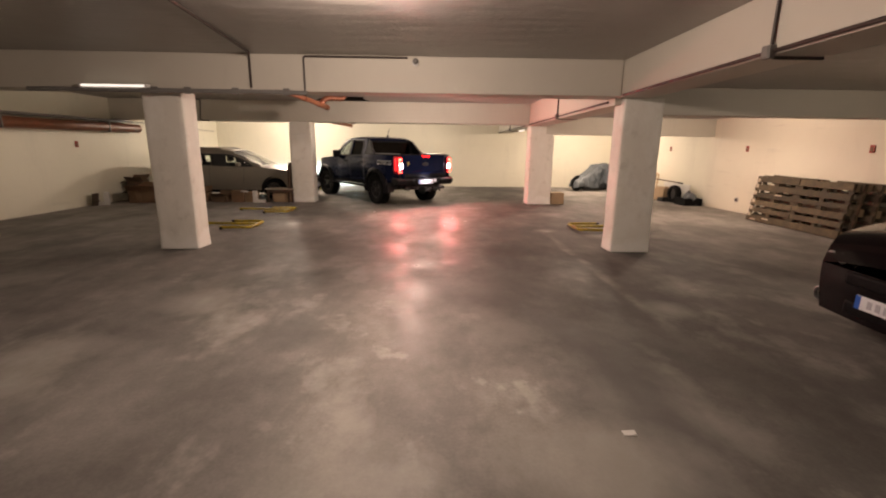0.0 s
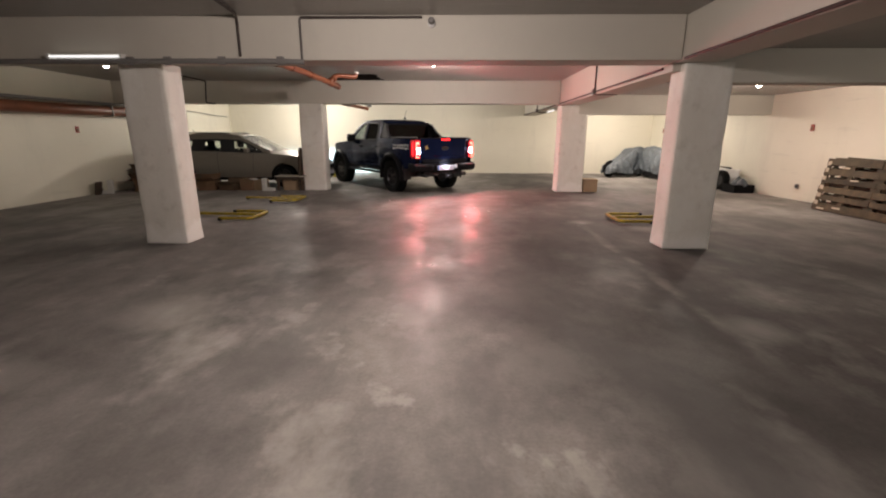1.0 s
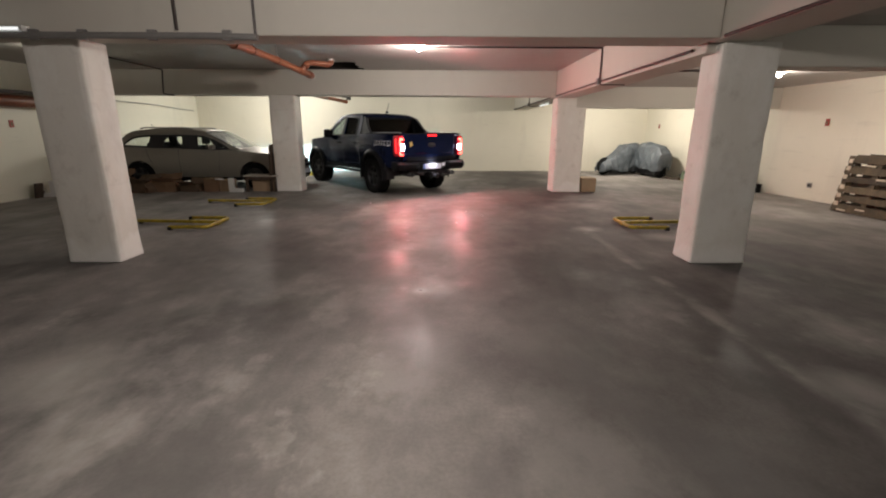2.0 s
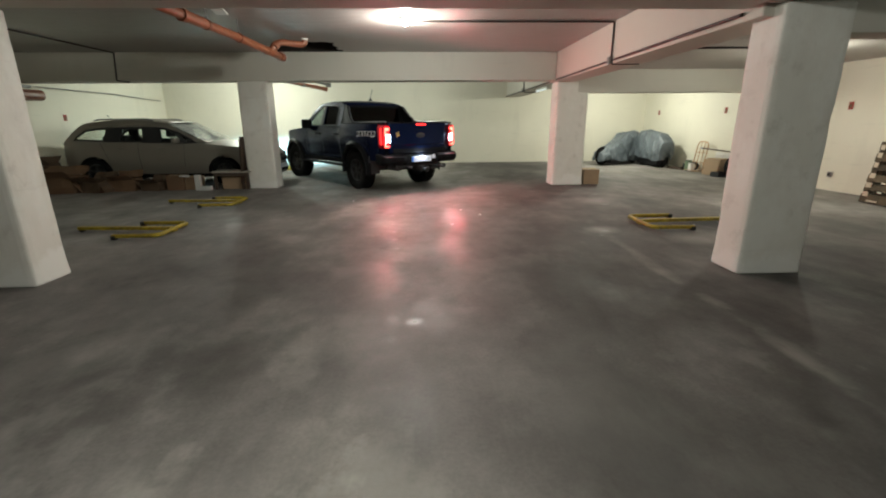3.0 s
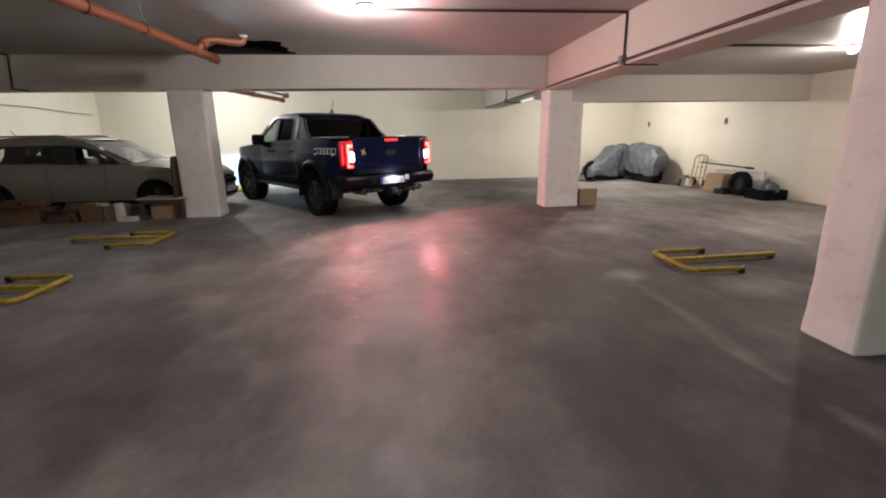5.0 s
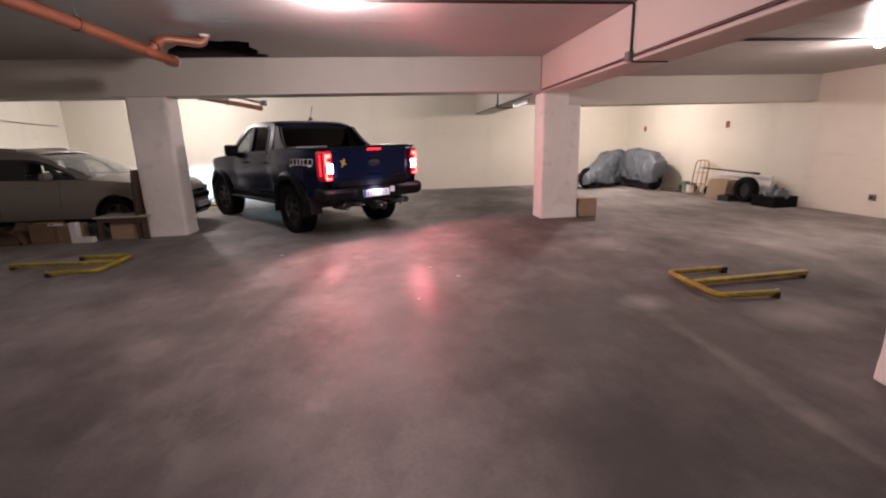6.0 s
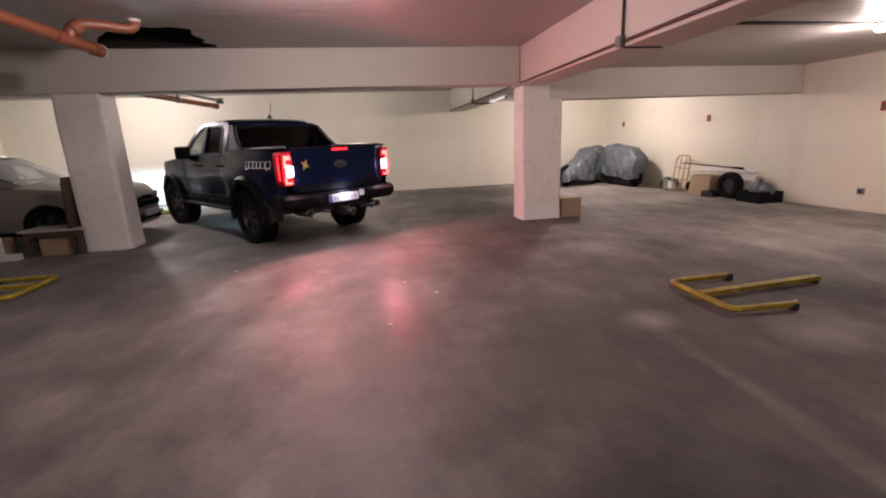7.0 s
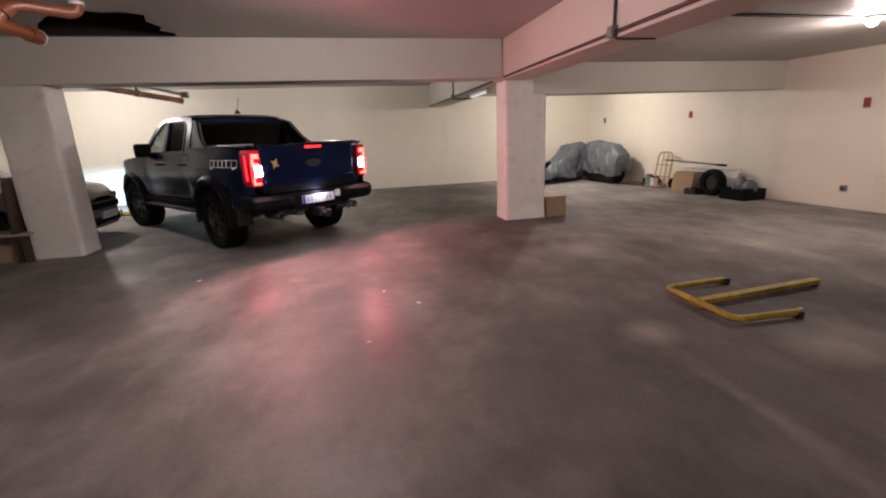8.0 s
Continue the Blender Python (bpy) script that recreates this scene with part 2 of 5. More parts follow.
sweep = tex(ceil_nt, "ShaderNodeTexNoise", 1.4, 4, 0.5, stretch=(2.0, 0.5, 1), obj=False)
bumped(ceil_nt, ceil_bsdf, mixc(ceil_nt, 0.4, stroke.outputs[0], sweep.outputs[0]), 0.5, 0.06)
M_HOLE_SHADE = surface("painted_void_shade", (0.02, 0.015, 0.012), 0.95, bump=0.5)
M_CONDUIT = surface("dark_conduit", (0.05, 0.035, 0.03), 0.5)
M_GREYPIPE = surface("grey_steel_pipe", (0.22, 0.21, 0.20), 0.45)
M_ORANGE = surface("orange_drain_pipe", (0.29, 0.095, 0.045), 0.35, var=0.25)
M_RUST = surface("rust_drain_pipe", (0.20, 0.07, 0.035), 0.4, var=0.3)
M_LAMP = glow("lamp_glass", (1.0, 0.93, 0.8), 30)
M_TUBE = glow("fluorescent_tube", (0.95, 1.0, 0.95), 1.0)
M_WHITE = surface("white_plastic", (0.72, 0.71, 0.68), 0.4)
M_BLACK = surface("black_plastic", (0.018, 0.018, 0.02), 0.5, var=0.3)
M_CARD = surface("brown_cardboard", (0.165, 0.095, 0.052), 0.8, var=0.2)
M_CARD3 = surface("plain_cardboard", (0.36, 0.25, 0.155), 0.8, var=0.15)
M_CARD2 = surface("dull_cardboard", (0.11, 0.07, 0.042), 0.85, var=0.25)
M_YELLOW = surface("worn_yellow_paint", (0.41, 0.30, 0.016), 0.5, var=0.5, scale=9, fine=40)
M_WOOD = surface("weathered_pallet_wood", (0.105, 0.080, 0.047), 0.8, var=0.5, scale=6, bump=0.3)
M_WOODEND = surface("pale_cut_wood", (0.40, 0.30, 0.19), 0.8, var=0.3, bump=0.3)
M_GREENTIN = surface("dull_green_tin", (0.20, 0.27, 0.17), 0.5, var=0.3)
M_PAD = surface("pale_packing_foam", (0.55, 0.47, 0.36), 0.8, var=0.2)
M_BOARD = surface("pale_laminate_board", (0.5, 0.46, 0.40), 0.5)
M_RED = surface("red_sign", (0.34, 0.035, 0.02), 0.5)
M_COVER = surface("grey_cover_fabric", (0.118, 0.138, 0.155), 0.5, var=0.35, scale=5, bump=0.25)
M_RUBBER = surface("black_rubber", (0.009, 0.009, 0.009), 0.75, var=0.3, scale=12)
M_COPPER = surface("orange_brown_steel", (0.52, 0.33, 0.18), 0.4, 0.2)
M_STEEL = surface("bare_steel", (0.45, 0.45, 0.46), 0.35, 0.9)
M_DARKWOOD = surface("dark_stained_wood", (0.07, 0.045, 0.03), 0.6, bump=0.2)

for wood in (M_WOOD, M_WOODEND):
    per_object(wood, 0.55, 1.3)

# ---- mesh helpers ----


def part(name, bm, material, parent=None, label="", smooth=False, bevel=0.0, solid=0.0):
    me = bpy.data.meshes.new(name)
    bm.normal_update()
    bm.to_mesh(me)
    bm.free()
    me.materials.append(material)
    if smooth:
        me.polygons.foreach_set("use_smooth", [True] * len(me.polygons))
        me.set_sharp_from_angle(angle=radians(40))
    ob = new(name, me)
    if parent is not None:
        ob.parent = parent
    if label:
        ob["label"] = label
    if solid:
        md = ob.modifiers.new("thickness", "SOLIDIFY")
        md.thickness, md.offset = solid, 0
    if bevel:
        md = ob.modifiers.new("edges", "BEVEL")
        md.width, md.segments, md.limit_method = bevel, 2, "ANGLE"
    return ob


def thing(name, m, label, category, group="", kind=""):
    ob = new(name)
    ob.matrix_basis = m
    ob.empty_display_size = 0.2
    return tagged(ob, label, category, group, kind)


def box(bm, x0, x1, y0, y1, z0, z1, m=None):
    v = [Vector((x, y, z)) for z in (z0, z1) for y in (y0, y1) for x in (x0, x1)]
    v = [bm.verts.new(m @ p if m else p) for p in v]
    for f in ((0, 2, 3, 1), (4, 5, 7, 6), (0, 1, 5, 4), (2, 6, 7, 3), (0, 4, 6, 2), (1, 3, 7, 5)):
        bm.faces.new([v[i] for i in f])
    return bm


def boxes(*items):
    bm = bmesh.new()
    for it in items:
        box(bm, *it)
    return bm


def tube(points, r, n=10, bm=None, bend=0.0, caps=True):
    """A round tube along a polyline; bend rounds its corners."""
    pts = [Vector(p) for p in points]
    if bend:
        out = [pts[0]]
        for a, b, c in zip(pts, pts[1:], pts[2:]):
            u, w = (a - b), (c - b)
            k = min(bend, u.length * 0.45, w.length * 0.45)
            p, q = b + u.normalized() * k, b + w.normalized() * k
            for i in range(6):
                s = i / 5
                out.append(p * (1 - s) ** 2 + b * 2 * s * (1 - s) + q * s * s)
        out.append(pts[-1])
        pts = out
    bm = bm or bmesh.new()
    rings = []
    up = None
    for i, p in enumerate(pts):
        d = (pts[min(i + 1, len(pts) - 1)] - pts[max(i - 1, 0)]).normalized()
        if up is None:
            up = Vector((0, 0, 1)) if abs(d.z) < 0.9 else Vector((1, 0, 0))
        side = d.cross(up).normalized()
        up = side.cross(d).normalized()
        rings.append([bm.verts.new(p + (side * math.cos(t) + up * math.sin(t)) * r) for t in (2 * math.pi * k / n for k in range(n))])
    for a, b in zip(rings, rings[1:]):
        for k in range(n):
            bm.faces.new((a[k], a[(k + 1) % n], b[(k + 1) % n], b[k]))
    if caps:
        bm.faces.new(rings[0][::-1])
        bm.faces.new(rings[-1])
    return bm


def lathe(profile, n=24, bm=None, m=None, close=False):
    """Turns (radius, height) pairs round z."""
    bm = bm or bmesh.new()
    rings = []
    for r, z in profile:
        ring = []
        for k in range(n):
            t = 2 * math.pi * k / n
            p = Vector((r * math.cos(t), r * math.sin(t), z))
            ring.append(bm.verts.new(m @ p if m else p))
        rings.append(ring)
    pairs = list(zip(rings, rings[1:])) + ([(rings[-1], rings[0])] if close else [])
    for a, b in pairs:
        for k in range(n):
            bm.faces.new((a[k], a[(k + 1) % n], b[(k + 1) % n], b[k]))
    if not close:
        bm.faces.new(rings[0][::-1])
        bm.faces.new(rings[-1])
    return bm


def rough_box(x0, x1, y0, y1, z0, z1, step=0.12, amount=0.004, seed=0.0, flare=0.0):
    """A box with slightly uneven faces and worn edges, for plastered concrete."""
    bm = bmesh.new()
    nx, ny, nz = (max(1, min(40, int((b - a) / step))) for a, b in ((x0, x1), (y0, y1), (z0, z1)))
    grid = {}

    def vert(i, j, k):
        if (i, j, k) not in grid:
            p = Vector((x0 + (x1 - x0) * i / nx, y0 + (y1 - y0) * j / ny, z0 + (z1 - z0) * k / nz))
            c = Vector(((x0 + x1) / 2, (y0 + y1) / 2, p.z))
            corner = (i in (0, nx)) and (j in (0, ny))
            w = noise.noise(p * 1.7 + Vector((seed, 0, 0))) * amount
            if corner:
                w -= 0.012 + 0.012 * max(0, noise.noise(p * 4 + Vector((0, seed, 0))))
            if flare and p.z < 0.15:
                w += flare * (1 - p.z / 0.15) + 0.4 * flare * noise.noise(p * 7)
            p += (p - c).normalized() * w
            grid[i, j, k] = bm.verts.new(p)
        return grid[i, j, k]
    for k in range(nz):
        for i in range(nx):
            bm.faces.new((vert(i, 0, k), vert(i + 1, 0, k), vert(i + 1, 0, k + 1), vert(i, 0, k + 1)))
            bm.faces.new((vert(i + 1, ny, k), vert(i, ny, k), vert(i, ny, k + 1), vert(i + 1, ny, k + 1)))
        for j in range(ny):
            bm.faces.new((vert(0, j + 1, k), vert(0, j, k), vert(0, j, k + 1), vert(0, j + 1, k + 1)))
            bm.faces.new((vert(nx, j, k), vert(nx, j + 1, k), vert(nx, j + 1, k + 1), vert(nx, j, k + 1)))
    for k in (0, nz):
        for i in range(nx):
            for j in range(ny):
                f = (vert(i, j, k), vert(i + 1, j, k), vert(i + 1, j + 1, k), vert(i, j + 1, k))
                bm.faces.new(f if k else f[::-1])
    return bm


def structure(name, bm, material, label, bevel=0.0, smooth=False):
    return tagged(part(name, bm, material, bevel=bevel, smooth=smooth), label, name.split("_")[0], kind="structure")


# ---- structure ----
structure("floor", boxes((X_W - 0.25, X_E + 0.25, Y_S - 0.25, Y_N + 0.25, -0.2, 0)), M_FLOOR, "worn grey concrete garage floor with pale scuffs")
structure("wall_west", boxes((X_W - 0.25, X_W, Y_S - 0.25, Y_N + 0.25, 0, 3)), M_WALL, "cream painted garage wall behind the silver car")
we = bmesh.new()
fc = [we.verts.new((east_x(y) + d, y, z)) for z in (0, 3) for y, d in ((Y_S - 0.25, 0), (Y_N + 0.25, 0), (Y_N + 0.25, 0.3), (Y_S - 0.25, 0.3))]
for q in ((0, 1, 5, 4), (1, 2, 6, 5), (2, 3, 7, 6), (3, 0, 4, 7), (4, 5, 6, 7), (3, 2, 1, 0)):
    we.faces.new([fc[i] for i in q][::-1])
structure("wall_east", we, M_WALL, "cream painted garage wall with small red signs")
structure("wall_north", boxes((X_W, X_E, Y_N, Y_N + 0.25, 0, 3)), M_WALL, "cream painted end wall of the garage")
structure("wall_south", boxes((X_W, X_E, Y_S - 0.25, Y_S, 0, 3)), M_WALL, "plain cream painted garage wall")
# ceiling with a broken opening beside the drain pipe
HX0, HX1, HY0, HY1 = -2.85, -1.0, 11.1, 12.46
cb = bmesh.new()
box(cb, X_W, HX0, Y_S, Y_N, CEIL, CEIL + 0.25)
box(cb, HX1, 3.5, Y_S, Y_N, CEIL, CEIL + 0.25)
box(cb, HX0, HX1, Y_S, HY0, CEIL, CEIL + 0.25)
box(cb, HX0, HX1, HY1, Y_N, CEIL, CEIL + 0.25)
box(cb, 3.5, X_E, Y_S, Y_N, CEIL_E, CEIL_E + 0.3)
rim = [(-2.75, 12.44), (-2.51, 12.14), (-2.35, 11.84), (-2.09, 11.52), (-1.87, 11.32), (-1.66, 11.26), (-1.49, 11.34), (-1.3, 11.3), (-1.13, 11.42), (-1.21, 11.68), (-1.15, 11.97), (-1.23, 12.12), (-1.11, 12.26), (-1.14, 12.44)]
frame_loop = [(HX0, HY0), (HX1, HY0), (HX1, HY1), (HX0, HY1)]
flat = frame_loop + rim
for tri in tessellate_polygon([[Vector((x, y, 0)) for x, y in lp] for lp in (frame_loop, rim)]):
    cb.faces.new([cb.verts.new((*flat[i], CEIL)) for i in tri])
structure("ceiling", cb, M_CEIL, "low grey painted concrete ceiling slab")
# near-black lining puts the opening's shade into its colour
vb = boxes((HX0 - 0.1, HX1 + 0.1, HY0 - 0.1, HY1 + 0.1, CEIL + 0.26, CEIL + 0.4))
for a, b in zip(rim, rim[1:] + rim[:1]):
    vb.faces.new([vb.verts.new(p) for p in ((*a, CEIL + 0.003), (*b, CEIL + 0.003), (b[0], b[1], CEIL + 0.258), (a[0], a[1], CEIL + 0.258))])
structure("ceiling_void", vb, M_HOLE_SHADE, "broken opening in the ceiling beside the pipe, its shade coloured in")
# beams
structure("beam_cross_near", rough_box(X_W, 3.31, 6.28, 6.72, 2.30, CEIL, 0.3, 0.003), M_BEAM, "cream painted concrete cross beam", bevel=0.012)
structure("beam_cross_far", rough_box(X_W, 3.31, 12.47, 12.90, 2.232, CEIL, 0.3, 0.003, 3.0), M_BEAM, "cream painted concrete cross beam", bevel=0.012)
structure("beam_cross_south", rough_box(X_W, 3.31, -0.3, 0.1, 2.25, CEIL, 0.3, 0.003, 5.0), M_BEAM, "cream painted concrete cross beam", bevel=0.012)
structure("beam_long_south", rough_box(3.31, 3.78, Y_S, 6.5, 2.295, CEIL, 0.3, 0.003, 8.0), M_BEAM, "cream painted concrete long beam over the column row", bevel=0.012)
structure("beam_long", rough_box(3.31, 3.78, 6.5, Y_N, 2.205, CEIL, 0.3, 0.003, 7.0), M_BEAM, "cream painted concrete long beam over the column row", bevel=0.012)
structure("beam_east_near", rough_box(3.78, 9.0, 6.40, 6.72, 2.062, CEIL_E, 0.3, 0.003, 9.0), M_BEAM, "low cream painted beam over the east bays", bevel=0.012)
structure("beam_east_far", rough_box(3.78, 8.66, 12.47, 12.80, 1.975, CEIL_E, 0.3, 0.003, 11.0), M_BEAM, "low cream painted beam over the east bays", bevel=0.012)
# columns
for nm, x0, x1, y0, y1, zt in (("column_1", -3.525, -2.945, 6.39, 6.79, 2.30), ("column_2", 3.405, 4.01, 6.388, 6.79, 2.295),
                               ("column_3", -3.415, -2.79, 12.478, 12.93, 2.232), ("column_4", 3.345, 4.045, 12.475, 12.95, 2.205),
                               ("column_5", -3.505, -2.955, -0.35, 0.15, 2.25), ("column_6", 3.445, 4.015, -0.35, 0.15, 2.295)):
    structure(nm, rough_box(x0, x1, y0, y1, 0, zt, 0.06, 0.007, x0 * 3 + y0, 0.009), M_COL, "square cream painted concrete column with scuffed base", bevel=0.018)

# ---- vehicles ----


def glass(name, tint, rough=0.0, gloss=1.0):
    m = bpy.data.materials.new(name)
    m.use_nodes = True
    nt = m.node_tree
    nt.nodes.remove(nt.nodes["Principled BSDF"])
    out = nt.nodes["Material Output"]
    tr, gl, mx, fr = (nt.nodes.new(k) for k in ("ShaderNodeBsdfTransparent", "ShaderNodeBsdfGlossy", "ShaderNodeMixShader", "ShaderNodeLayerWeight"))
    tr.inputs[0].default_value = (*tint, 1)
    gl.inputs["Roughness"].default_value = rough
    fr.inputs[0].default_value = 0.5
    link(nt, ramp(nt, fr.outputs["Facing"], [(0.0, 0.02 * gloss), (0.55, 0.04 * gloss), (0.8, min(0.5, 0.16 * gloss)), (1.0, 0.8)]), mx.inputs[0])
    link(nt, tr.outputs[0], mx.inputs[1])
    link(nt, gl.outputs[0], mx.inputs[2])
    link(nt, mx.outputs[0], out.inputs[0])
    return m


def paint(name, colour, rough=0.14, metal=0.0, spec=0.16, coat=0.0):
    m, nt, b = shader(name)
    n = tex(nt, "ShaderNodeTexNoise", 2.2, 6, 0.6)
    f = tex(nt, "ShaderNodeTexNoise", 400, 2, 0.5)
    c = mixc(nt, ramp(nt, f.outputs[0], [(0.35, 0.0), (0.65, 0.35)]), colour, tuple(min(1, k * 1.5) for k in colour))
    link(nt, mixc(nt, ramp(nt, n.outputs[0], [(0.50, 0.0), (0.8, 0.04)]), c, (0.10, 0.095, 0.09)), b.inputs["Base Color"])
    link(nt, ramp(nt, n.outputs[0], [(0.35, rough), (0.75, rough + 0.10)]), b.inputs["Roughness"])
    b.inputs["Metallic"].default_value = metal
    b.inputs["Coat Weight"].default_value, b.inputs["Coat Roughness"].default_value = coat, 0.04
    b.inputs["Specular IOR Level"].default_value = spec
    return m


M_BLUE = paint("dark_blue_metallic_paint", (0.006, 0.0115, 0.040), 0.18, 0.5, 0.12, 0.05)
M_SILVER = paint("grey_silver_paint", (0.20, 0.183, 0.155), 0.36, 0.2, 0.4, 0.2)
M_PLUM = paint("black_plum_paint", (0.004, 0.002, 0.003), 0.1, 0.0, 0.3, 0.2)
M_GLASS = glass("tinted_glass", (0.74, 0.78, 0.78))
M_CLEAR = glass("clear_glass", (0.9, 0.92, 0.91))
# pale film coloured into the glass stands in for the windscreen's bright light
M_HAZED = glass("hazed_windscreen_glass", (0.93, 0.95, 0.95), 0.05, 2.0)
hazed_nt = M_HAZED.node_tree
haze, film_mix = hazed_nt.nodes.new("ShaderNodeBsdfDiffuse"), hazed_nt.nodes.new("ShaderNodeMixShader")
haze.inputs[0].default_value = (0.62, 0.64, 0.62, 1)
clean = hazed_nt.nodes["Material Output"].inputs[0].links[0].from_socket
speck = tex(hazed_nt, "ShaderNodeTexNoise", 5.0, 5, 0.6)
link(hazed_nt, ramp(hazed_nt, speck.outputs[0], [(0.35, 0.12), (0.65, 0.26)]), film_mix.inputs[0])
link(hazed_nt, clean, film_mix.inputs[1])
link(hazed_nt, haze.outputs[0], film_mix.inputs[2])
link(hazed_nt, film_mix.outputs[0], hazed_nt.nodes["Material Output"].inputs[0])
M_GLASS_BLACK = glass("dark_privacy_glass", (0.02, 0.022, 0.024), 0.0, 0.5)
M_LENS = glass("clear_lens", (0.8, 0.8, 0.8))
M_TRIM = surface("textured_black_trim", (0.007, 0.007, 0.008), 0.55, var=0.25, fine=120, bump=0.15)
for matt in (M_TRIM, M_RUBBER):
    matt.node_tree.nodes["Principled BSDF"].inputs["Specular IOR Level"].default_value = 0.08
M_GREYTRIM = surface("grey_alloy_trim", (0.24, 0.24, 0.25), 0.4, 0.6)
M_RIM = surface("dark_alloy_rim", (0.012, 0.012, 0.013), 0.45)
M_SILVERRIM = surface("dull_alloy_rim", (0.07, 0.07, 0.07), 0.4, 0.6)
M_REDLENS = surface("red_lamp_lens", (0.10, 0.006, 0.008), 0.15, var=0.1, bump=0)
M_BRAKE = glow("brake_lamp_glow", (1.0, 0.02, 0.02), 5)
M_BRAKE_HOT = glow("brake_lamp_core", (1.0, 0.075, 0.05), 11)
M_REVERSE = glow("reverse_lamp_glow", (0.95, 0.96, 1.0), 26)
M_LITLENS = glow("lit_red_lens", (0.6, 0.004, 0.02), 0.06)
M_HEAD = glow("headlamp_glow", (0.75, 0.9, 1.0), 25)
M_PLATE = surface("white_number_plate", (0.78, 0.80, 0.84), 0.35, var=0.05)
M_MARK = surface("faded_plate_marks", (0.48, 0.49, 0.55), 0.4)
M_PLATEBLUE = surface("blue_plate_strip", (0.02, 0.12, 0.5), 0.35)
M_SEAT = surface("dark_seat_fabric", (0.03, 0.03, 0.032), 0.85)
M_STICKER = surface("gold_sticker", (0.45, 0.30, 0.08), 0.45)
M_DECAL = surface("white_decal", (0.75, 0.76, 0.78), 0.4, var=0.05)


def arch(y, centres, zc, r, sill):
    z = sill
    for c in centres:
        d = abs(y - c)
        if d < r:
            z = max(z, zc + math.sqrt(r * r - d * d))
    return z


def stations(y0, y1, centres, r, step=0.08):
    ys = {round(y0 + (y1 - y0) * i / int((y1 - y0) / step), 4) for i in range(int((y1 - y0) / step) + 1)}
    for c in centres:
        for k in range(17):
            ys.add(round(c - r * math.cos(math.pi * k / 16), 4))
        ys |= {round(c - r - 0.002, 4), round(c + r + 0.002, 4)}
    return sorted(y for y in ys if y0 <= y <= y1)


def shell(ys, zb, zt, hw, rows=9, decks=(), caps=(True, True)):
    """Both flanks of a car body, from its lower edge zb(y) to its shoulder zt(y), at half width hw(y, z), with decks across."""
    bm = bmesh.new()
    sides = []
    for s in (-1, 1):
        grid = [[bm.verts.new((s * hw(y, z), y, z)) for z in (zb(y) + (zt(y) - zb(y)) * k / rows for k in range(rows + 1))] for y in ys]
        for a, b in zip(grid, grid[1:]):
            for k in range(rows):
                f = (a[k], b[k], b[k + 1], a[k + 1])
                bm.faces.new(f if s > 0 else f[::-1])
        sides.append(grid)
    nx = 8
    for y0, y1, crown in decks:
        prev = None
        for i, y in enumerate(ys):
            if not y0 - 1e-6 <= y <= y1 + 1e-6:
                continue
            l, r = sides[0][i][-1], sides[1][i][-1]
            row = [l] + [bm.verts.new((l.co.x + (r.co.x - l.co.x) * k / nx, y, l.co.z + crown * (1 - (2 * k / nx - 1) ** 2))) for k in range(1, nx)] + [r]
            if prev:
                for k in range(nx):
                    bm.faces.new((prev[k], prev[k + 1], row[k + 1], row[k]))
            prev = row
    for end, use in zip((0, -1), caps):
        if use:
            prev = None
            for k in range(rows + 1):
                l, r = sides[0][end][k], sides[1][end][k]
                row = [l] + [bm.verts.new((l.co.x + (r.co.x - l.co.x) * j / nx, l.co.y + (0.05 if end else -0.03) * (1 - (2 * j / nx - 1) ** 2), l.co.z)) for j in range(1, nx)] + [r]
                if prev:
                    for j in range(nx):
                        f = (prev[j], prev[j + 1], row[j + 1], row[j])
                        bm.faces.new(f if end == 0 else f[::-1])
                prev = row
    return bm


def side_panel(outline, holes, flank, signs=(-1, 1)):
    """A flat-drawn (y, z) panel with holes, bent onto the flank x = flank(y, z), for the sides given."""
    bm = bmesh.new()
    loops = [outline, *holes]
    flat = [p for lp in loops for p in lp]
    tris = tessellate_polygon([[Vector((y, z, 0)) for y, z in lp] for lp in loops])
    for s in signs:
        vs = [bm.verts.new((s * flank(y, z), y, z)) for y, z in flat]
        for t in tris:
            try:
                bm.faces.new([vs[i] for i in t])
            except ValueError:
                pass
    bmesh.ops.recalc_face_normals(bm, faces=bm.faces)
    return bm


def roof_skin(line, flank, crown=0.05, n=8):
    bm = bmesh.new()
    prev = None
    for y, z in line:
        w = flank(y, z)
        row = [bm.verts.new((-w + 2 * w * k / n, y, z + crown * (1 - (2 * k / n - 1) ** 4))) for k in range(n + 1)]
        if prev:
            for k in range(n):
                bm.faces.new((prev[k], prev[k + 1], row[k + 1], row[k]))
        prev = row
    return bm


def screen(y0, z0, w0, y1, z1, w1, bulge=0.06, n=8):
    bm = bmesh.new()
    prev = None
    for i in range(5):
        t = i / 4
        y, z, w = y0 + (y1 - y0) * t, z0 + (z1 - z0) * t, w0 + (w1 - w0) * t
        row = [bm.verts.new((-w + 2 * w * k / n, y + bulge * (1 - (2 * k / n - 1) ** 2), z)) for k in range(n + 1)]
        if prev:
            for k in range(n):
                bm.faces.new((prev[k], prev[k + 1], row[k + 1], row[k]))
        prev = row
    return bm


AXLE = Matrix.Rotation(radians(90), 4, "Y")


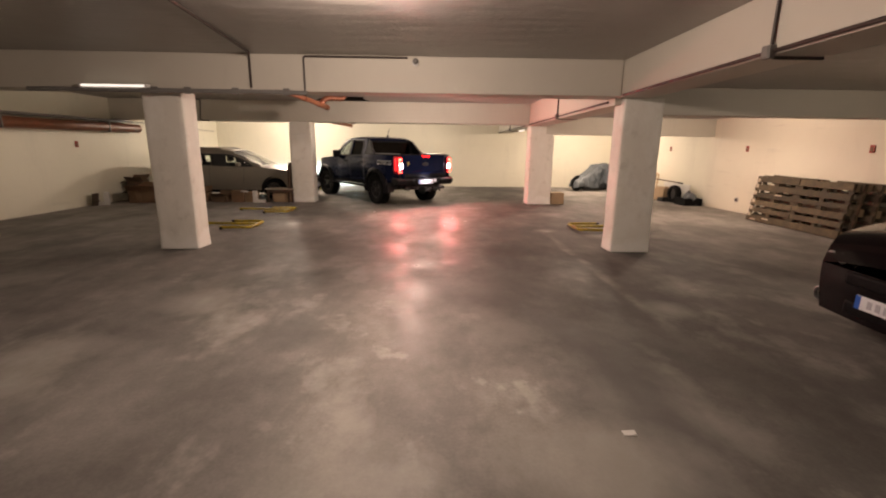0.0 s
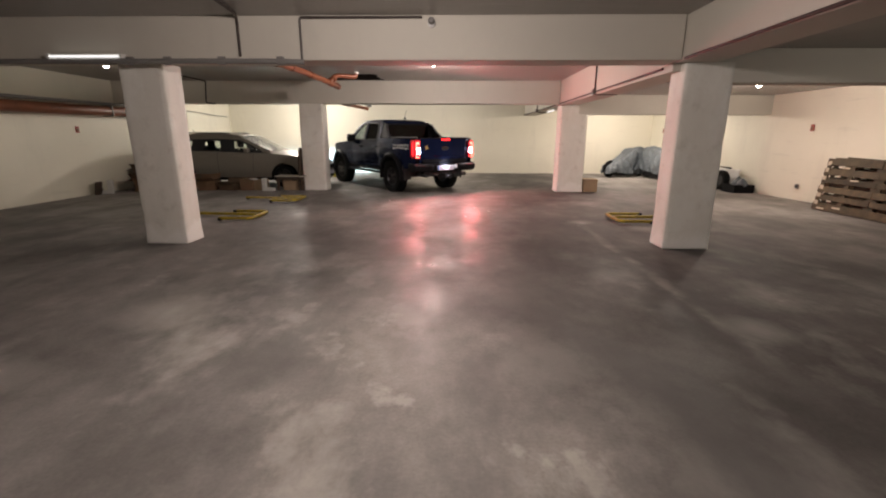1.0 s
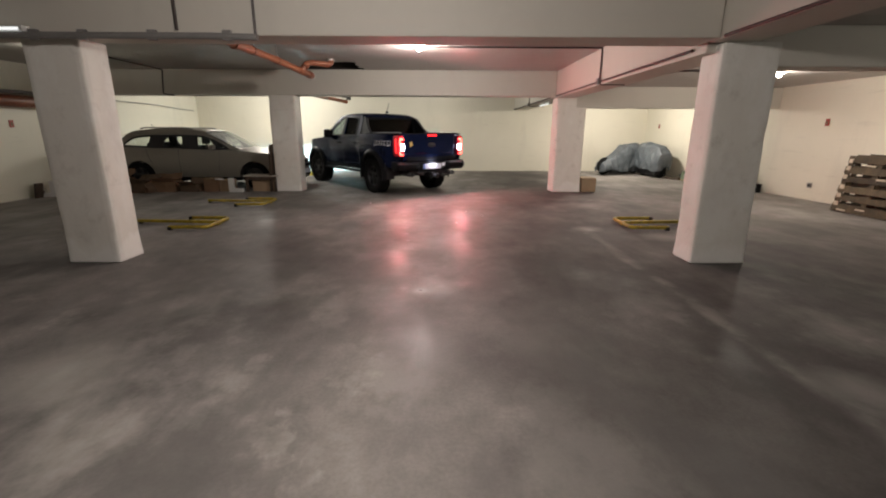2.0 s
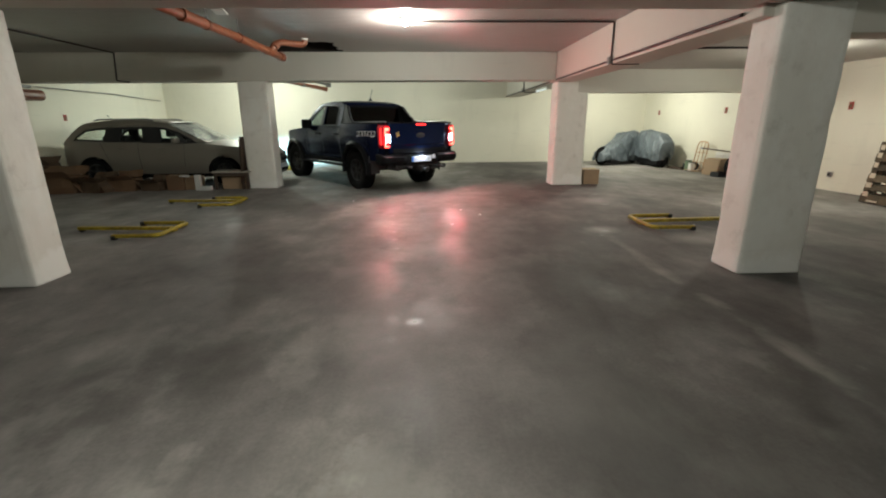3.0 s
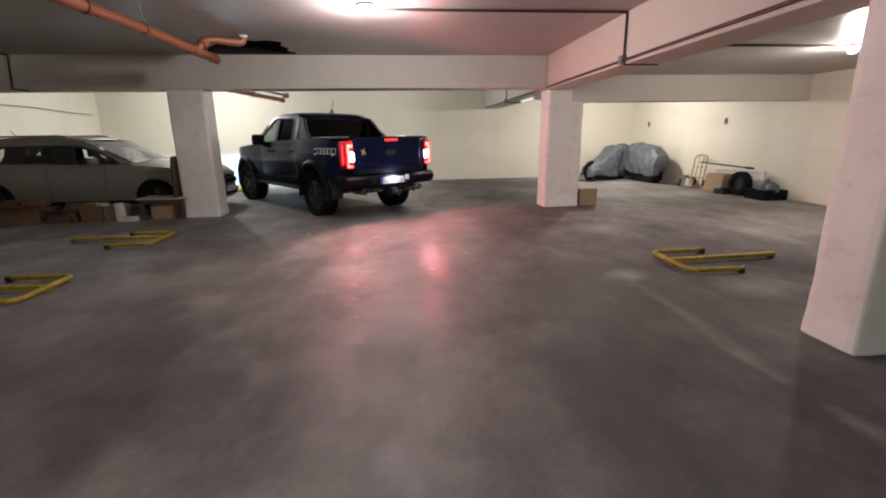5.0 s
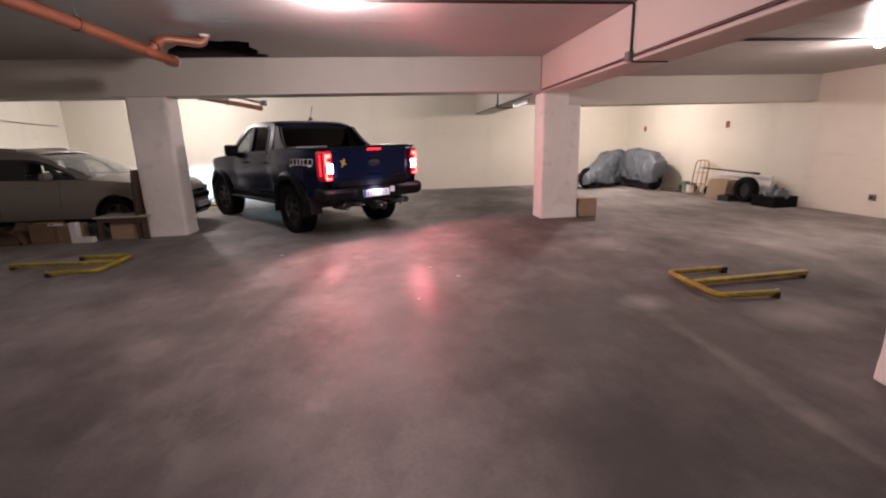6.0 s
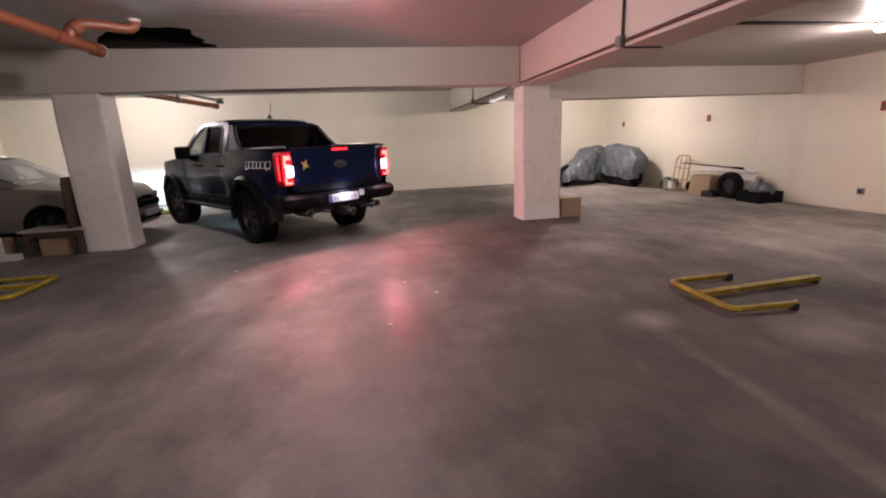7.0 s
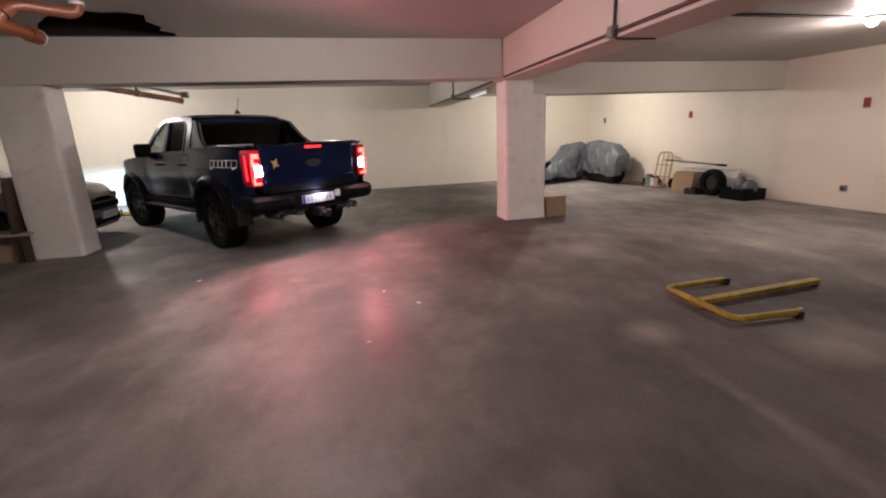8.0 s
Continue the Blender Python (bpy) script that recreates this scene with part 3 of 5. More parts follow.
def wheel(parent, x, y, r, w, rim_r, rim_mat, steer=0.0, spokes=6, knobs=0):
    """A wheel > tyre, rim, each spoke, hub_cap; it stands on the ground."""
    hub = new("wheel")
    hub.parent = parent
    hub.matrix_basis = Matrix.Translation((x, y, r)) @ Matrix.Rotation(radians(steer), 4, "Z") @ (Matrix.Rotation(math.pi, 4, "Z") if x < 0 else Matrix.Identity(4))
    h = w / 2
    bm = lathe([(rim_r, -h * 0.82), (rim_r + 0.02, -h * 0.95), (r * 0.80, -h * 1.04), (r * 0.94, -h), (r * 0.99, -h * 0.80), (r, -h * 0.4), (r, h * 0.4), (r * 0.99, h * 0.80),
                (r * 0.94, h), (r * 0.80, h * 1.04), (rim_r + 0.02, h * 0.95), (rim_r, h * 0.82)], 44, m=AXLE, close=True)
    for k in range(knobs):
        a = 2 * math.pi * k / knobs
        for s in (-1, 1):
            m = Matrix.Rotation(a + s * 0.04, 4, "X") @ Matrix.Translation((s * h * 0.78, 0, r * 0.985))
            box(bm, -h * 0.22, h * 0.22, -0.022, 0.022, -0.012, 0.012, m)
    part("tyre", bm, M_RUBBER, hub, smooth=True)
    part("rim", lathe([(rim_r, -h * 0.85), (rim_r * 1.02, h * 0.84), (rim_r * 0.96, h * 0.86), (rim_r * 0.90, h * 0.55), (rim_r * 0.88, -h * 0.3), (0.03, -h * 0.4)], 36, m=AXLE), rim_mat, hub, smooth=True)
    for k in range(spokes):
        for d in (-0.13, 0.13):
            bm = bmesh.new()
            box(bm, h * 0.38, h * 0.72, -0.016, 0.016, 0.05, rim_r * 0.97, Matrix.Rotation(2 * math.pi * k / spokes + d, 4, "X"))
            part("spoke", bm, rim_mat, hub, bevel=0.006)
    part("hub_cap", lathe([(0.085, h * 0.35), (0.08, h * 0.70), (0.05, h * 0.80), (0.015, h * 0.82)], 20, m=AXLE), rim_mat, hub, smooth=True)
    return hub


def spot(name, eye, target, watts, colour, degrees, blend, size=0.04):
    data = bpy.data.lights.new(name, "SPOT")
    data.energy, data.color, data.spot_size, data.spot_blend, data.shadow_soft_size = watts, colour, radians(degrees), blend, size
    ob = new(name, data)
    ob.matrix_basis = look(eye, target)
    return ob


def seat(parent, x, y, z):
    bm = boxes((x - 0.24, x + 0.24, y - 0.25, y + 0.28, z, z + 0.14))
    box(bm, x - 0.24, x + 0.24, y - 0.40, y - 0.24, z + 0.1, z + 0.62, None)
    box(bm, x - 0.13, x + 0.13, y - 0.40, y - 0.30, z + 0.66, z + 0.86)
    box(bm, x - 0.02, x + 0.02, y - 0.36, y - 0.34, z + 0.60, z + 0.68)
    return part("seat", bm, M_SEAT, parent, bevel=0.04)


def steering(parent, x, y, z, r=0.18):
    ring = [(x + r * math.cos(2 * math.pi * k / 20), y + 0.35 * r * math.sin(2 * math.pi * k / 20), z + 0.92 * r * math.sin(2 * math.pi * k / 20)) for k in range(21)]
    bm = tube(ring, 0.016, 8)
    tube([(x - r, y, z), (x + r, y, z)], 0.014, 8, bm)
    return part("steering_wheel", bm, M_BLACK, parent, smooth=True)


def seam(parent, pts, flank, s, w=0.006):
    """A thin dark door gap on one flank, from (y, z) to (y, z)."""
    bm = bmesh.new()
    for (y0, z0), (y1, z1) in zip(pts, pts[1:]):
        d = Vector((y1 - y0, z1 - z0)).normalized() * w
        n = Vector((-d.y, d.x))
        steps = 6
        for i in range(steps):
            q = []
            for t, k in ((i / steps, 1), ((i + 1) / steps, 1), ((i + 1) / steps, -1), (i / steps, -1)):
                y, z = y0 + (y1 - y0) * t + n.x * k, z0 + (z1 - z0) * t + n.y * k
                q.append(bm.verts.new((s * (flank(y, z) + 0.003), y, z)))
            bm.faces.new(q)
    return part("door_gap", bm, M_BLACK, parent)


def pickup(m):
    t = thing("pickup_truck", m, "dark blue double-cab pickup truck with brake lamps lit", "pickup truck")
    R, SILL, ZC = 0.50, 0.55, 0.44
    axles = (0.0, 3.27)

    def hw(y, z):
        w = 0.945 - 0.05 * max(0, (0.95 - z) / 0.4) ** 2 - 0.05 * max(0, (z - 1.0) / 0.35) ** 2
        w -= 0.36 * max(0, (y - 3.45) / 0.75) ** 2 + 0.045 * max(0, (0.0 - y) / 1.1) ** 2
        for a in axles:
            w += 0.045 * max(0, 1 - ((y - a) / 0.85) ** 2)
        return w - 0.022 * math.exp(-((z - 0.84) / 0.10) ** 2) + 0.010 * math.exp(-((z - 1.16) / 0.05) ** 2)

    def zt(y):
        if y < 0.67:
            return 1.395
        if y < 2.64:
            return 1.36 - 0.025 * (y - 0.67)
        return 1.311 - 0.085 * (y - 2.64) - 0.27 * max(0, (y - 3.45) / 0.75) ** 2.2

    def zb(y):
        base = SILL + (0.10 if y < -0.5 else 0) - (0.07 if y > 3.8 else 0)
        return arch(y, axles, ZC, R, base)
    ys = stations(-1.10, 4.20, axles, R)
    ys = sorted(set(ys) | {0.67, 2.64, -0.5, 3.8})
    body = part("body", shell(ys, zb, zt, hw, 10, ((2.64, 4.2, 0.06),), (False, True)), M_BLUE, t, "dark blue metallic body", smooth=True)
    # cab
    flank = lambda y, z: 0.905 - 0.32 * (z - 1.33) - 0.05 * max(0, (y - 2.04) / 0.7) ** 2
    roof = [(0.67, 1.76), (0.725, 1.835), (0.89, 1.872), (1.34, 1.885), (1.74, 1.865), (1.94, 1.82)]
    out = [(0.65, 1.325)] + roof + [(2.19, 1.695), (2.46, 1.51), (2.72, 1.30)]
    rear_win = [(0.87, 1.375), (0.89, 1.72), (0.98, 1.785), (1.54, 1.805), (1.54, 1.37)]
    front_win = [(1.66, 1.37), (1.66, 1.80), (1.84, 1.775), (2.14, 1.60), (2.38, 1.43), (2.4, 1.365)]
    cab = part("cab", side_panel(out, [rear_win, front_win], flank), M_BLUE, t, "dark blue cab shell", solid=0.03)
    part("roof", roof_skin(roof, flank, 0.025), M_BLUE, t, smooth=True, solid=0.02)
    bm = bmesh.new()
    w0, w1 = flank(0.67, 1.33), flank(0.67, 1.76)
    for quad in (((-w0, 1.33), (w0, 1.33), (w0 - .02, 1.40), (-w0 + .02, 1.40)), ((-w1 - .02, 1.74), (w1 + .02, 1.74), (w1, 1.80), (-w1, 1.80)),
                 ((-w0, 1.40), (-0.70, 1.40), (-0.66, 1.74), (-w1, 1.74)), ((0.70, 1.40), (w0, 1.40), (w1, 1.74), (0.66, 1.74))):
        bm.faces.new([bm.verts.new((x, 0.665, z)) for x, z in quad])
    part("cab_rear_wall", bm, M_TRIM, t, "black surround of the rear window", solid=0.03)
    part("rear_window", screen(0.66, 1.39, 0.71, 0.66, 1.75, 0.66, -0.01), M_GLASS_BLACK, t, solid=0.006)
    part("windscreen", screen(2.70, 1.31, 0.84, 1.97, 1.785, 0.69, 0.0), M_GLASS, t, solid=0.006)
    surround = [(0.835, 1.35), (0.855, 1.735), (0.965, 1.812), (1.69, 1.828), (1.86, 1.80), (2.17, 1.622), (2.42, 1.44), (2.44, 1.35)]
    for s in (-1, 1):
        part("window_surround", side_panel(surround, [rear_win, front_win], lambda y, z: flank(y, z) + 0.019, (s,)), M_TRIM, t, "black window surround", solid=0.008)
        inner = lambda y, z: flank(y, z) - 0.012
        part("door_window", side_panel(rear_win, [], inner, (s,)), M_GLASS_BLACK, t, "dark rear door window", solid=0.006)
        part("door_window", side_panel(front_win, [], inner, (s,)), M_GLASS, t, solid=0.006)
        seam(t, [(0.72, 1.32), (0.74, 0.98), (0.62, 0.75)], hw, s)
        seam(t, [(1.6, 1.32), (1.58, 0.60)], hw, s)
        seam(t, [(2.54, 1.29), (2.52, 0.72)], hw, s)
        seam(t, [(0.67, 1.34), (0.665, 0.60)], hw, s, 0.009)
        for y in (0.92, 1.80):
            part("door_handle", tube([(s * (hw(y, 1.17) - 0.01), y - 0.11, 1.17), (s * (hw(y, 1.17) + 0.035), y - 0.08, 1.175), (s * (hw(y, 1.17) + 0.035), y + 0.08, 1.175), (s * (hw(y, 1.17) - 0.01), y + 0.11, 1.17)], 0.016, 8), M_TRIM, t, "black door handle", smooth=True)
        # mirror
        mir = part("mirror", boxes((s * 0.98 - 0.125, s * 0.98 + 0.125, 2.27, 2.41, 1.285, 1.51)), M_TRIM, t, "black door mirror", bevel=0.04)
        part("mirror_stalk", tube([(s * 0.86, 2.40, 1.32), (s * 0.98, 2.37, 1.34)], 0.03, 8), M_TRIM, t)
        # flares
        for a in axles:
            bm = bmesh.new()
            prev = None
            for k in range(25):
                an = math.pi * (-0.06 + 1.12 * k / 24)
                ring = []
                for rr, off in ((R - 0.02, -0.03), (R - 0.01, 0.045), (R + 0.05, 0.05), (R + 0.10, 0.005), (R + 0.10, -0.03)):
                    y, z = a - rr * math.cos(an), ZC + rr * math.sin(an)
                    ring.append(bm.verts.new((s * (hw(a, min(1.05, max(z, 0.6))) + off), y, z)))
                if prev:
                    for j in range(4):
                        f = (prev[j], ring[j], ring[j + 1], prev[j + 1])
                        bm.faces.new(f if s < 0 else f[::-1])
                prev = ring
            part("wheel_arch_flare", bm, M_TRIM, t, "matt black wheel arch flare", smooth=True)
            bm = bmesh.new()
            prev = None
            for k in range(17):
                an = math.pi * k / 16
                y, z = a - (R + 0.01) * math.cos(an), ZC + (R + 0.01) * math.sin(an)
                pr = [bm.verts.new((s * 0.93, y, z)), bm.verts.new((s * 0.55, y, z))]
                if prev:
                    bm.faces.new((prev[0], pr[0], pr[1], prev[1]))
                prev = pr
            part("wheel_well", bm, M_BLACK, t)
        # side step
        part("side_step", boxes((min(s * 0.80, s * 0.99), max(s * 0.80, s * 0.99), 0.56, 2.72, 0.46, 0.515)), M_TRIM, t, "black side step", bevel=0.02)
        part("sill_trim", side_panel([(0.52, 0.54), (0.52, 0.63), (2.76, 0.63), (2.76, 0.54)], [], lambda y, z: hw(y, z) + 0.008, (s,)), M_TRIM, t, solid=0.01)
        # hoop behind the cab
        part("sport_bar", side_panel([(0.66, 1.805), (0.67, 1.39), (0.10, 1.40), (0.20, 1.44), (0.36, 1.55), (0.55, 1.775)], [], lambda y, z: 0.885 - 0.31 * (z - 1.33), (s,)), M_TRIM, t, "black sail panel behind the cab", solid=0.05)
        part("sport_bar_strip", tube([(s * 0.842, 0.20, 1.44), (s * 0.80, 0.37, 1.56), (s * 0.735, 0.54, 1.765)], 0.012, 8, bend=0.05), M_GREYTRIM, t, "grey edge strip of the sail panel", smooth=True)
        part("bed_rail", boxes((min(s * 0.83, s * 0.905), max(s * 0.83, s * 0.905), -1.08, 0.64, 1.392, 1.418)), M_TRIM, t, bevel=0.01)
        part("cover_track", tube([(s * 0.80, -1.05, 1.425), (s * 0.80, 0.24, 1.425)], 0.014, 8), M_GREYTRIM, t, "bright cover track")
        # outlined decal blocks on the bed side
        edge = -0.18
        for k, wd in enumerate((0.098, 0.105, 0.09, 0.085, 0.105, 0.11)):
            y0, y1 = (edge, edge - wd) if s < 0 else (-1.02 - edge, -1.02 - edge + wd)
            tip = 1.118 if k in (0, 5) else 1.15
            g = 0.016 if y1 < y0 else -0.016
            quad = [(y0, tip), (y1, 1.15), (y1 + g, 1.245), (y0 + g, 1.245)]
            hole = [(y0 - g * 0.5, 1.158), (y1 + g * 0.5, 1.158), (y1 + g * 1.45, 1.237), (y0 + g * 0.45, 1.237)]
            part("decal_outline", side_panel(quad, [hole], lambda y, z: hw(y, z) + 0.005, (s,)), M_DECAL, t, "white outlined decal block", solid=0.002)
            part("decal_fill", side_panel(quad, [], lambda y, z: hw(y, z) + 0.003, (s,)), M_TRIM, t, solid=0.001)
            edge -= wd + 0.008
        # tail lamp: a tall lens with a bright hook, a lower bar and the white reversing lens
        lens = bmesh.new()
        outline = [(0.775, 0.910), (0.90, 0.910), (0.925, 0.970), (0.93, 1.330), (0.905, 1.365), (0.785, 1.365), (0.77, 1.240)]
        rows = []
        for y, k in ((-1.14, 0.94), (-1.128, 1.0), (-0.93, 1.0)):
            rows.append([lens.verts.new((s * (0.85 + (x - 0.85) * k), y + 0.16 * max(0, x - 0.86), 1.14 + (z - 1.14) * k)) for x, z in outline])
        for a, b in zip(rows, rows[1:]):
            for k in range(7):
                lens.faces.new((a[k], b[k], b[(k + 1) % 7], a[(k + 1) % 7]))
        lens.faces.new(rows[0])
        lens.faces.new(rows[-1][::-1])
        bmesh.ops.recalc_face_normals(lens, faces=lens.faces)
        lamp = part("tail_lamp", lens, M_LITLENS, t, "lit red tail lamp", bevel=0.01)

        def bar(name, x0, x1, z0, z1, mat, y=-1.147):
            return part(name, boxes((min(s * x0, s * x1), max(s * x0, s * x1), y, -1.12, z0, z1)), mat, lamp, bevel=0.006)
        bar("brake_bar", 0.80, 0.895, 1.255, 1.315, M_BRAKE_HOT)
        bar("brake_hook", 0.868, 0.900, 1.150, 1.255, M_BRAKE_HOT)
        bar("brake_tip", 0.815, 0.868, 1.180, 1.205, M_BRAKE_HOT)
        bar("outer_strip", 0.903, 0.914, 0.980, 1.150, M_BRAKE)
        bar("lower_bar", 0.80, 0.90, 0.935, 0.962, M_BRAKE_HOT)
        bar("lower_hook", 0.872, 0.900, 0.962, 1.025, M_BRAKE_HOT)
        bar("reverse_lens", 0.776, 0.868, 1.035, 1.172, M_REVERSE, -1.15)
        part("side_marker", boxes((min(s * 0.925, s * 0.936), max(s * 0.925, s * 0.936), -1.06, -1.03, 0.99, 1.30)), M_BRAKE, lamp, bevel=0.003)
        # head lamp
        hl = part("head_lamp", boxes((min(s * 0.46, s * 0.66), max(s * 0.46, s * 0.66), 3.90, 4.19, 0.86, 0.96)), M_LENS, t, bevel=0.03)
        # plate added ahead of the lens only to cut the beam off level
        part("added_cutoff_plate", boxes((min(s * 0.46, s * 0.66), max(s * 0.46, s * 0.66), 4.205, 4.335, 0.966, 0.974), (min(s * 0.46, s * 0.66), max(s * 0.46, s * 0.66), 4.325, 4.335, 0.956, 0.966)), M_BLACK, hl)
        part("projector", boxes((min(s * 0.50, s * 0.60), max(s * 0.50, s * 0.60), 4.192, 4.20, 0.88, 0.94)), M_HEAD, hl)
        part("exhaust_tip", tube([(s * 0.60, -0.8, 0.50), (s * 0.60, -1.18, 0.50)], 0.05, 14, caps=False), M_SILVERRIM, t, smooth=True, solid=0.006)
        part("mud_flap", boxes((min(s * 0.70, s * 0.95), max(s * 0.70, s * 0.95), -0.58, -0.565, 0.36, 0.75)), M_BLACK, t)
        # bumper end
        be = bmesh.new()
        prof = [(-0.90, 0.80), (-1.16, 0.785), (-1.235, 0.735), (-1.22, 0.64), (-1.13, 0.575), (-0.90, 0.60)]
        cuts = []
        for x, k in ((0.40, 0.92), (0.50, 1.0), (0.86, 1.0), (0.95, 0.9), (0.985, 0.72)):
            cuts.append([be.verts.new((s * x, -0.90 + (y + 0.90) * k, z)) for y, z in prof])
        for a, b in zip(cuts, cuts[1:]):
            for k in range(6):
                be.faces.new((a[k], a[(k + 1) % 6], b[(k + 1) % 6], b[k]))
        be.faces.new(cuts[0][::-1])
        be.faces.new(cuts[-1])
        bmesh.ops.recalc_face_normals(be, faces=be.faces)
        part("rear_bumper_end", be, M_TRIM, t, "textured black bumper end", bevel=0.015)
        part("tow_hook", tube([(s * 0.36, -1.18, 0.52), (s * 0.36, -1.30, 0.52), (s * 0.44, -1.30, 0.52), (s * 0.44, -1.18, 0.52)], 0.018, 8, bend=0.04), M_BLACK, t, smooth=True)
    part("bed_cover", boxes((-0.83, 0.83, -1.07, 0.64, 1.37, 1.402)), M_TRIM, t, "black roller bed cover", bevel=0.008)
    # tailgate
    bm = bmesh.new()
    prev = None
    for z, y in ((0.79, -1.09), (0.86, -1.115), (0.95, -1.12), (0.965, -1.105), (1.05, -1.105), (1.28, -1.115), (1.34, -1.125), (1.385, -1.13), (1.405, -1.10), (1.405, -1.04)):
        row = [bm.verts.new((-0.785 + 1.57 * k / 10, y + 0.02 * (2 * k / 10 - 1) ** 4, z)) for k in range(11)]
        if prev:
            for k in range(10):
                bm.faces.new((prev[k], prev[k + 1], row[k + 1], row[k]))
        prev = row
    gate = part("tailgate", bm, M_BLUE, t, "dark blue tailgate", smooth=True, solid=0.03)
    part("tailgate_spoiler", boxes((-0.77, 0.77, -1.145, -1.03, 1.392, 1.422)), M_TRIM, gate, "black lip along the tailgate top", bevel=0.01)
    part("tailgate_step", boxes((-0.70, 0.70, -1.132, -1.10, 0.80, 0.90)), M_TRIM, gate, "dark pressed band along the tailgate foot", bevel=0.012)
    part("tailgate_handle", boxes((-0.12, 0.12, -1.13, -1.10, 1.255, 1.295)), M_TRIM, gate, bevel=0.008)
    part("high_brake_lamp", boxes((-0.13, 0.13, -1.158, -1.12, 1.358, 1.386)), M_BRAKE, gate, "lit red bar", bevel=0.004)
    part("badge", lathe([(0.001, 0), (0.085, 0.002), (0.095, 0.012), (0.07, 0.02), (0.001, 0.022)], 28, m=Matrix.Translation((0, -1.112, 1.16)) @ Matrix.Rotation(radians(90), 4, "X") @ Matrix.Diagonal((1.25, 0.6, 1, 1))), M_RIM, gate, smooth=True)
    st = bmesh.new()
    ring = [(-0.575 + (0.065 if k % 2 else 0.028) * math.cos(k * 0.785 + 0.3), 1.18 + (0.085 if k % 2 else 0.03) * math.sin(k * 0.785 + 0.3)) for k in range(8)]
    st.faces.new([st.verts.new((x, -1.121, z)) for x, z in ring])
    part("sticker", st, M_STICKER, gate, "small jagged gold sticker", solid=0.004)
    # bumper, plate, hitch
    bump = part("rear_bumper", boxes((-0.44, 0.44, -1.15, -0.95, 0.56, 0.78)), M_TRIM, t, "black steel rear bumper", bevel=0.02)
    plate = part("number_plate", boxes((-0.27, 0.25, -1.172, -1.163, 0.615, 0.73)), M_PLATE, t, "white number plate with illegible marks", bevel=0.002)
    part("plate_strip", boxes((-0.268, -0.228, -1.176, -1.172, 0.617, 0.728)), M_PLATEBLUE, plate)
    for k in range(7):
        x = -0.20 + 0.06 * k
        part("plate_mark", boxes((x, x + 0.032, -1.176, -1.172, 0.64, 0.705)), M_MARK, plate)
    part("small_plate", boxes((0.27, 0.36, -1.172, -1.163, 0.66, 0.75)), M_PLATE, t)
    part("tow_bar", tube([(0, -0.6, 0.47), (0, -1.2, 0.47), (0, -1.34, 0.43), (0, -1.36, 0.52)], 0.035, 10, bend=0.05), M_BLACK, t, smooth=True)
    part("tow_receiver", boxes((-0.06, 0.06, -1.22, -0.9, 0.42, 0.53)), M_BLACK, t, bevel=0.01)
    part("silencer", lathe([(0.02, -0.35), (0.10, -0.33), (0.10, 0.33), (0.02, 0.35)], 18, m=Matrix.Translation((0, -0.72, 0.52)) @ AXLE), M_BLACK, t, smooth=True)
    part("chassis", boxes((-0.55, 0.55, -1.0, 4.0, 0.50, 0.80), (-0.80, 0.80, 0.6, 2.7, 0.52, 0.62)), M_BLACK, t)
    part("axle", tube([(-0.8, 0, 0.42), (0.8, 0, 0.42)], 0.06, 10), M_BLACK, t)
    part("grille", boxes((-0.42, 0.42, 4.20, 4.27, 0.62, 0.93)), M_TRIM, t, bevel=0.02)
    part("front_bumper", boxes((-0.60, 0.60, 3.95, 4.30, 0.45, 0.64)), M_TRIM, t, bevel=0.05)
    part("dashboard", boxes((-0.80, 0.80, 2.19, 2.59, 1.0, 1.32)), M_BLACK, t, bevel=0.05)
    part("cabin_floor", boxes((-0.82, 0.82, 0.69, 2.59, 0.62, 0.70)), M_BLACK, t)
    for x in (-0.38, 0.38):
        seat(t, x, 1.74, 0.78)
        seat(t, x, 1.12, 0.80)
    steering(t, -0.38, 2.14, 1.34)
    fin = part("antenna", lathe([(0.05, 0), (0.035, 0.03), (0.012, 0.06)], 14, m=Matrix.Translation((0, 0.82, 1.915))), M_BLACK, t, smooth=True)
    part("mast", tube([(0, 0.82, 1.96), (0, 0.72, 2.16)], 0.006, 6), M_BLACK, fin)
    for a, st in ((0.0, 0), (3.27, 9)):
        for x in (-0.835, 0.835):
            wheel(t, x, a, 0.415, 0.27, 0.235, M_RIM, st, 6, 40)
    # lamps that the truck carries
    for s in (-1, 1):
        eye, tgt = m @ Vector((s * 0.56, 4.225, 0.96)), m @ Vector((s * 0.70, 8.2, 0.70))
        spot("headlamp_light", eye, tgt, HEAD_W, (0.44, 0.80, 1.0), 85, 0.9, 0.008)
        for z, k in ((1.24, 1.0), (0.94, 0.25)):
            d = bpy.data.lights.new("brake_light", "AREA")
            d.shape, d.size, d.size_y, d.energy, d.color = "RECTANGLE", 0.12, 0.12, BRAKE_W * k, (1.0, 0.055, 0.06)
            ob = new("brake_light", d)
            ob.matrix_basis = look(m @ Vector((s * 0.86, -1.17, z)), m @ Vector((s * 0.86 + 0.12 * s, -3.0, z - 0.22)))
            d.spread = radians(165)
        d = bpy.data.lights.new("reverse_light", "AREA")
        d.shape, d.size, d.energy, d.color = "SQUARE", 0.07, REVERSE_W, (1.0, 0.97, 0.95)
        ob = new("reverse_light", d)
        ob.matrix_basis = look(m @ Vector((s * 0.82, -1.16, 1.04)), m @ Vector((s * 0.82, -3.0, 0.9)))
    bulb(*(m @ Vector((-0.01, -1.21, 0.765))), 5.0, (0.78, 0.85, 1.0), 0.02)
    return t


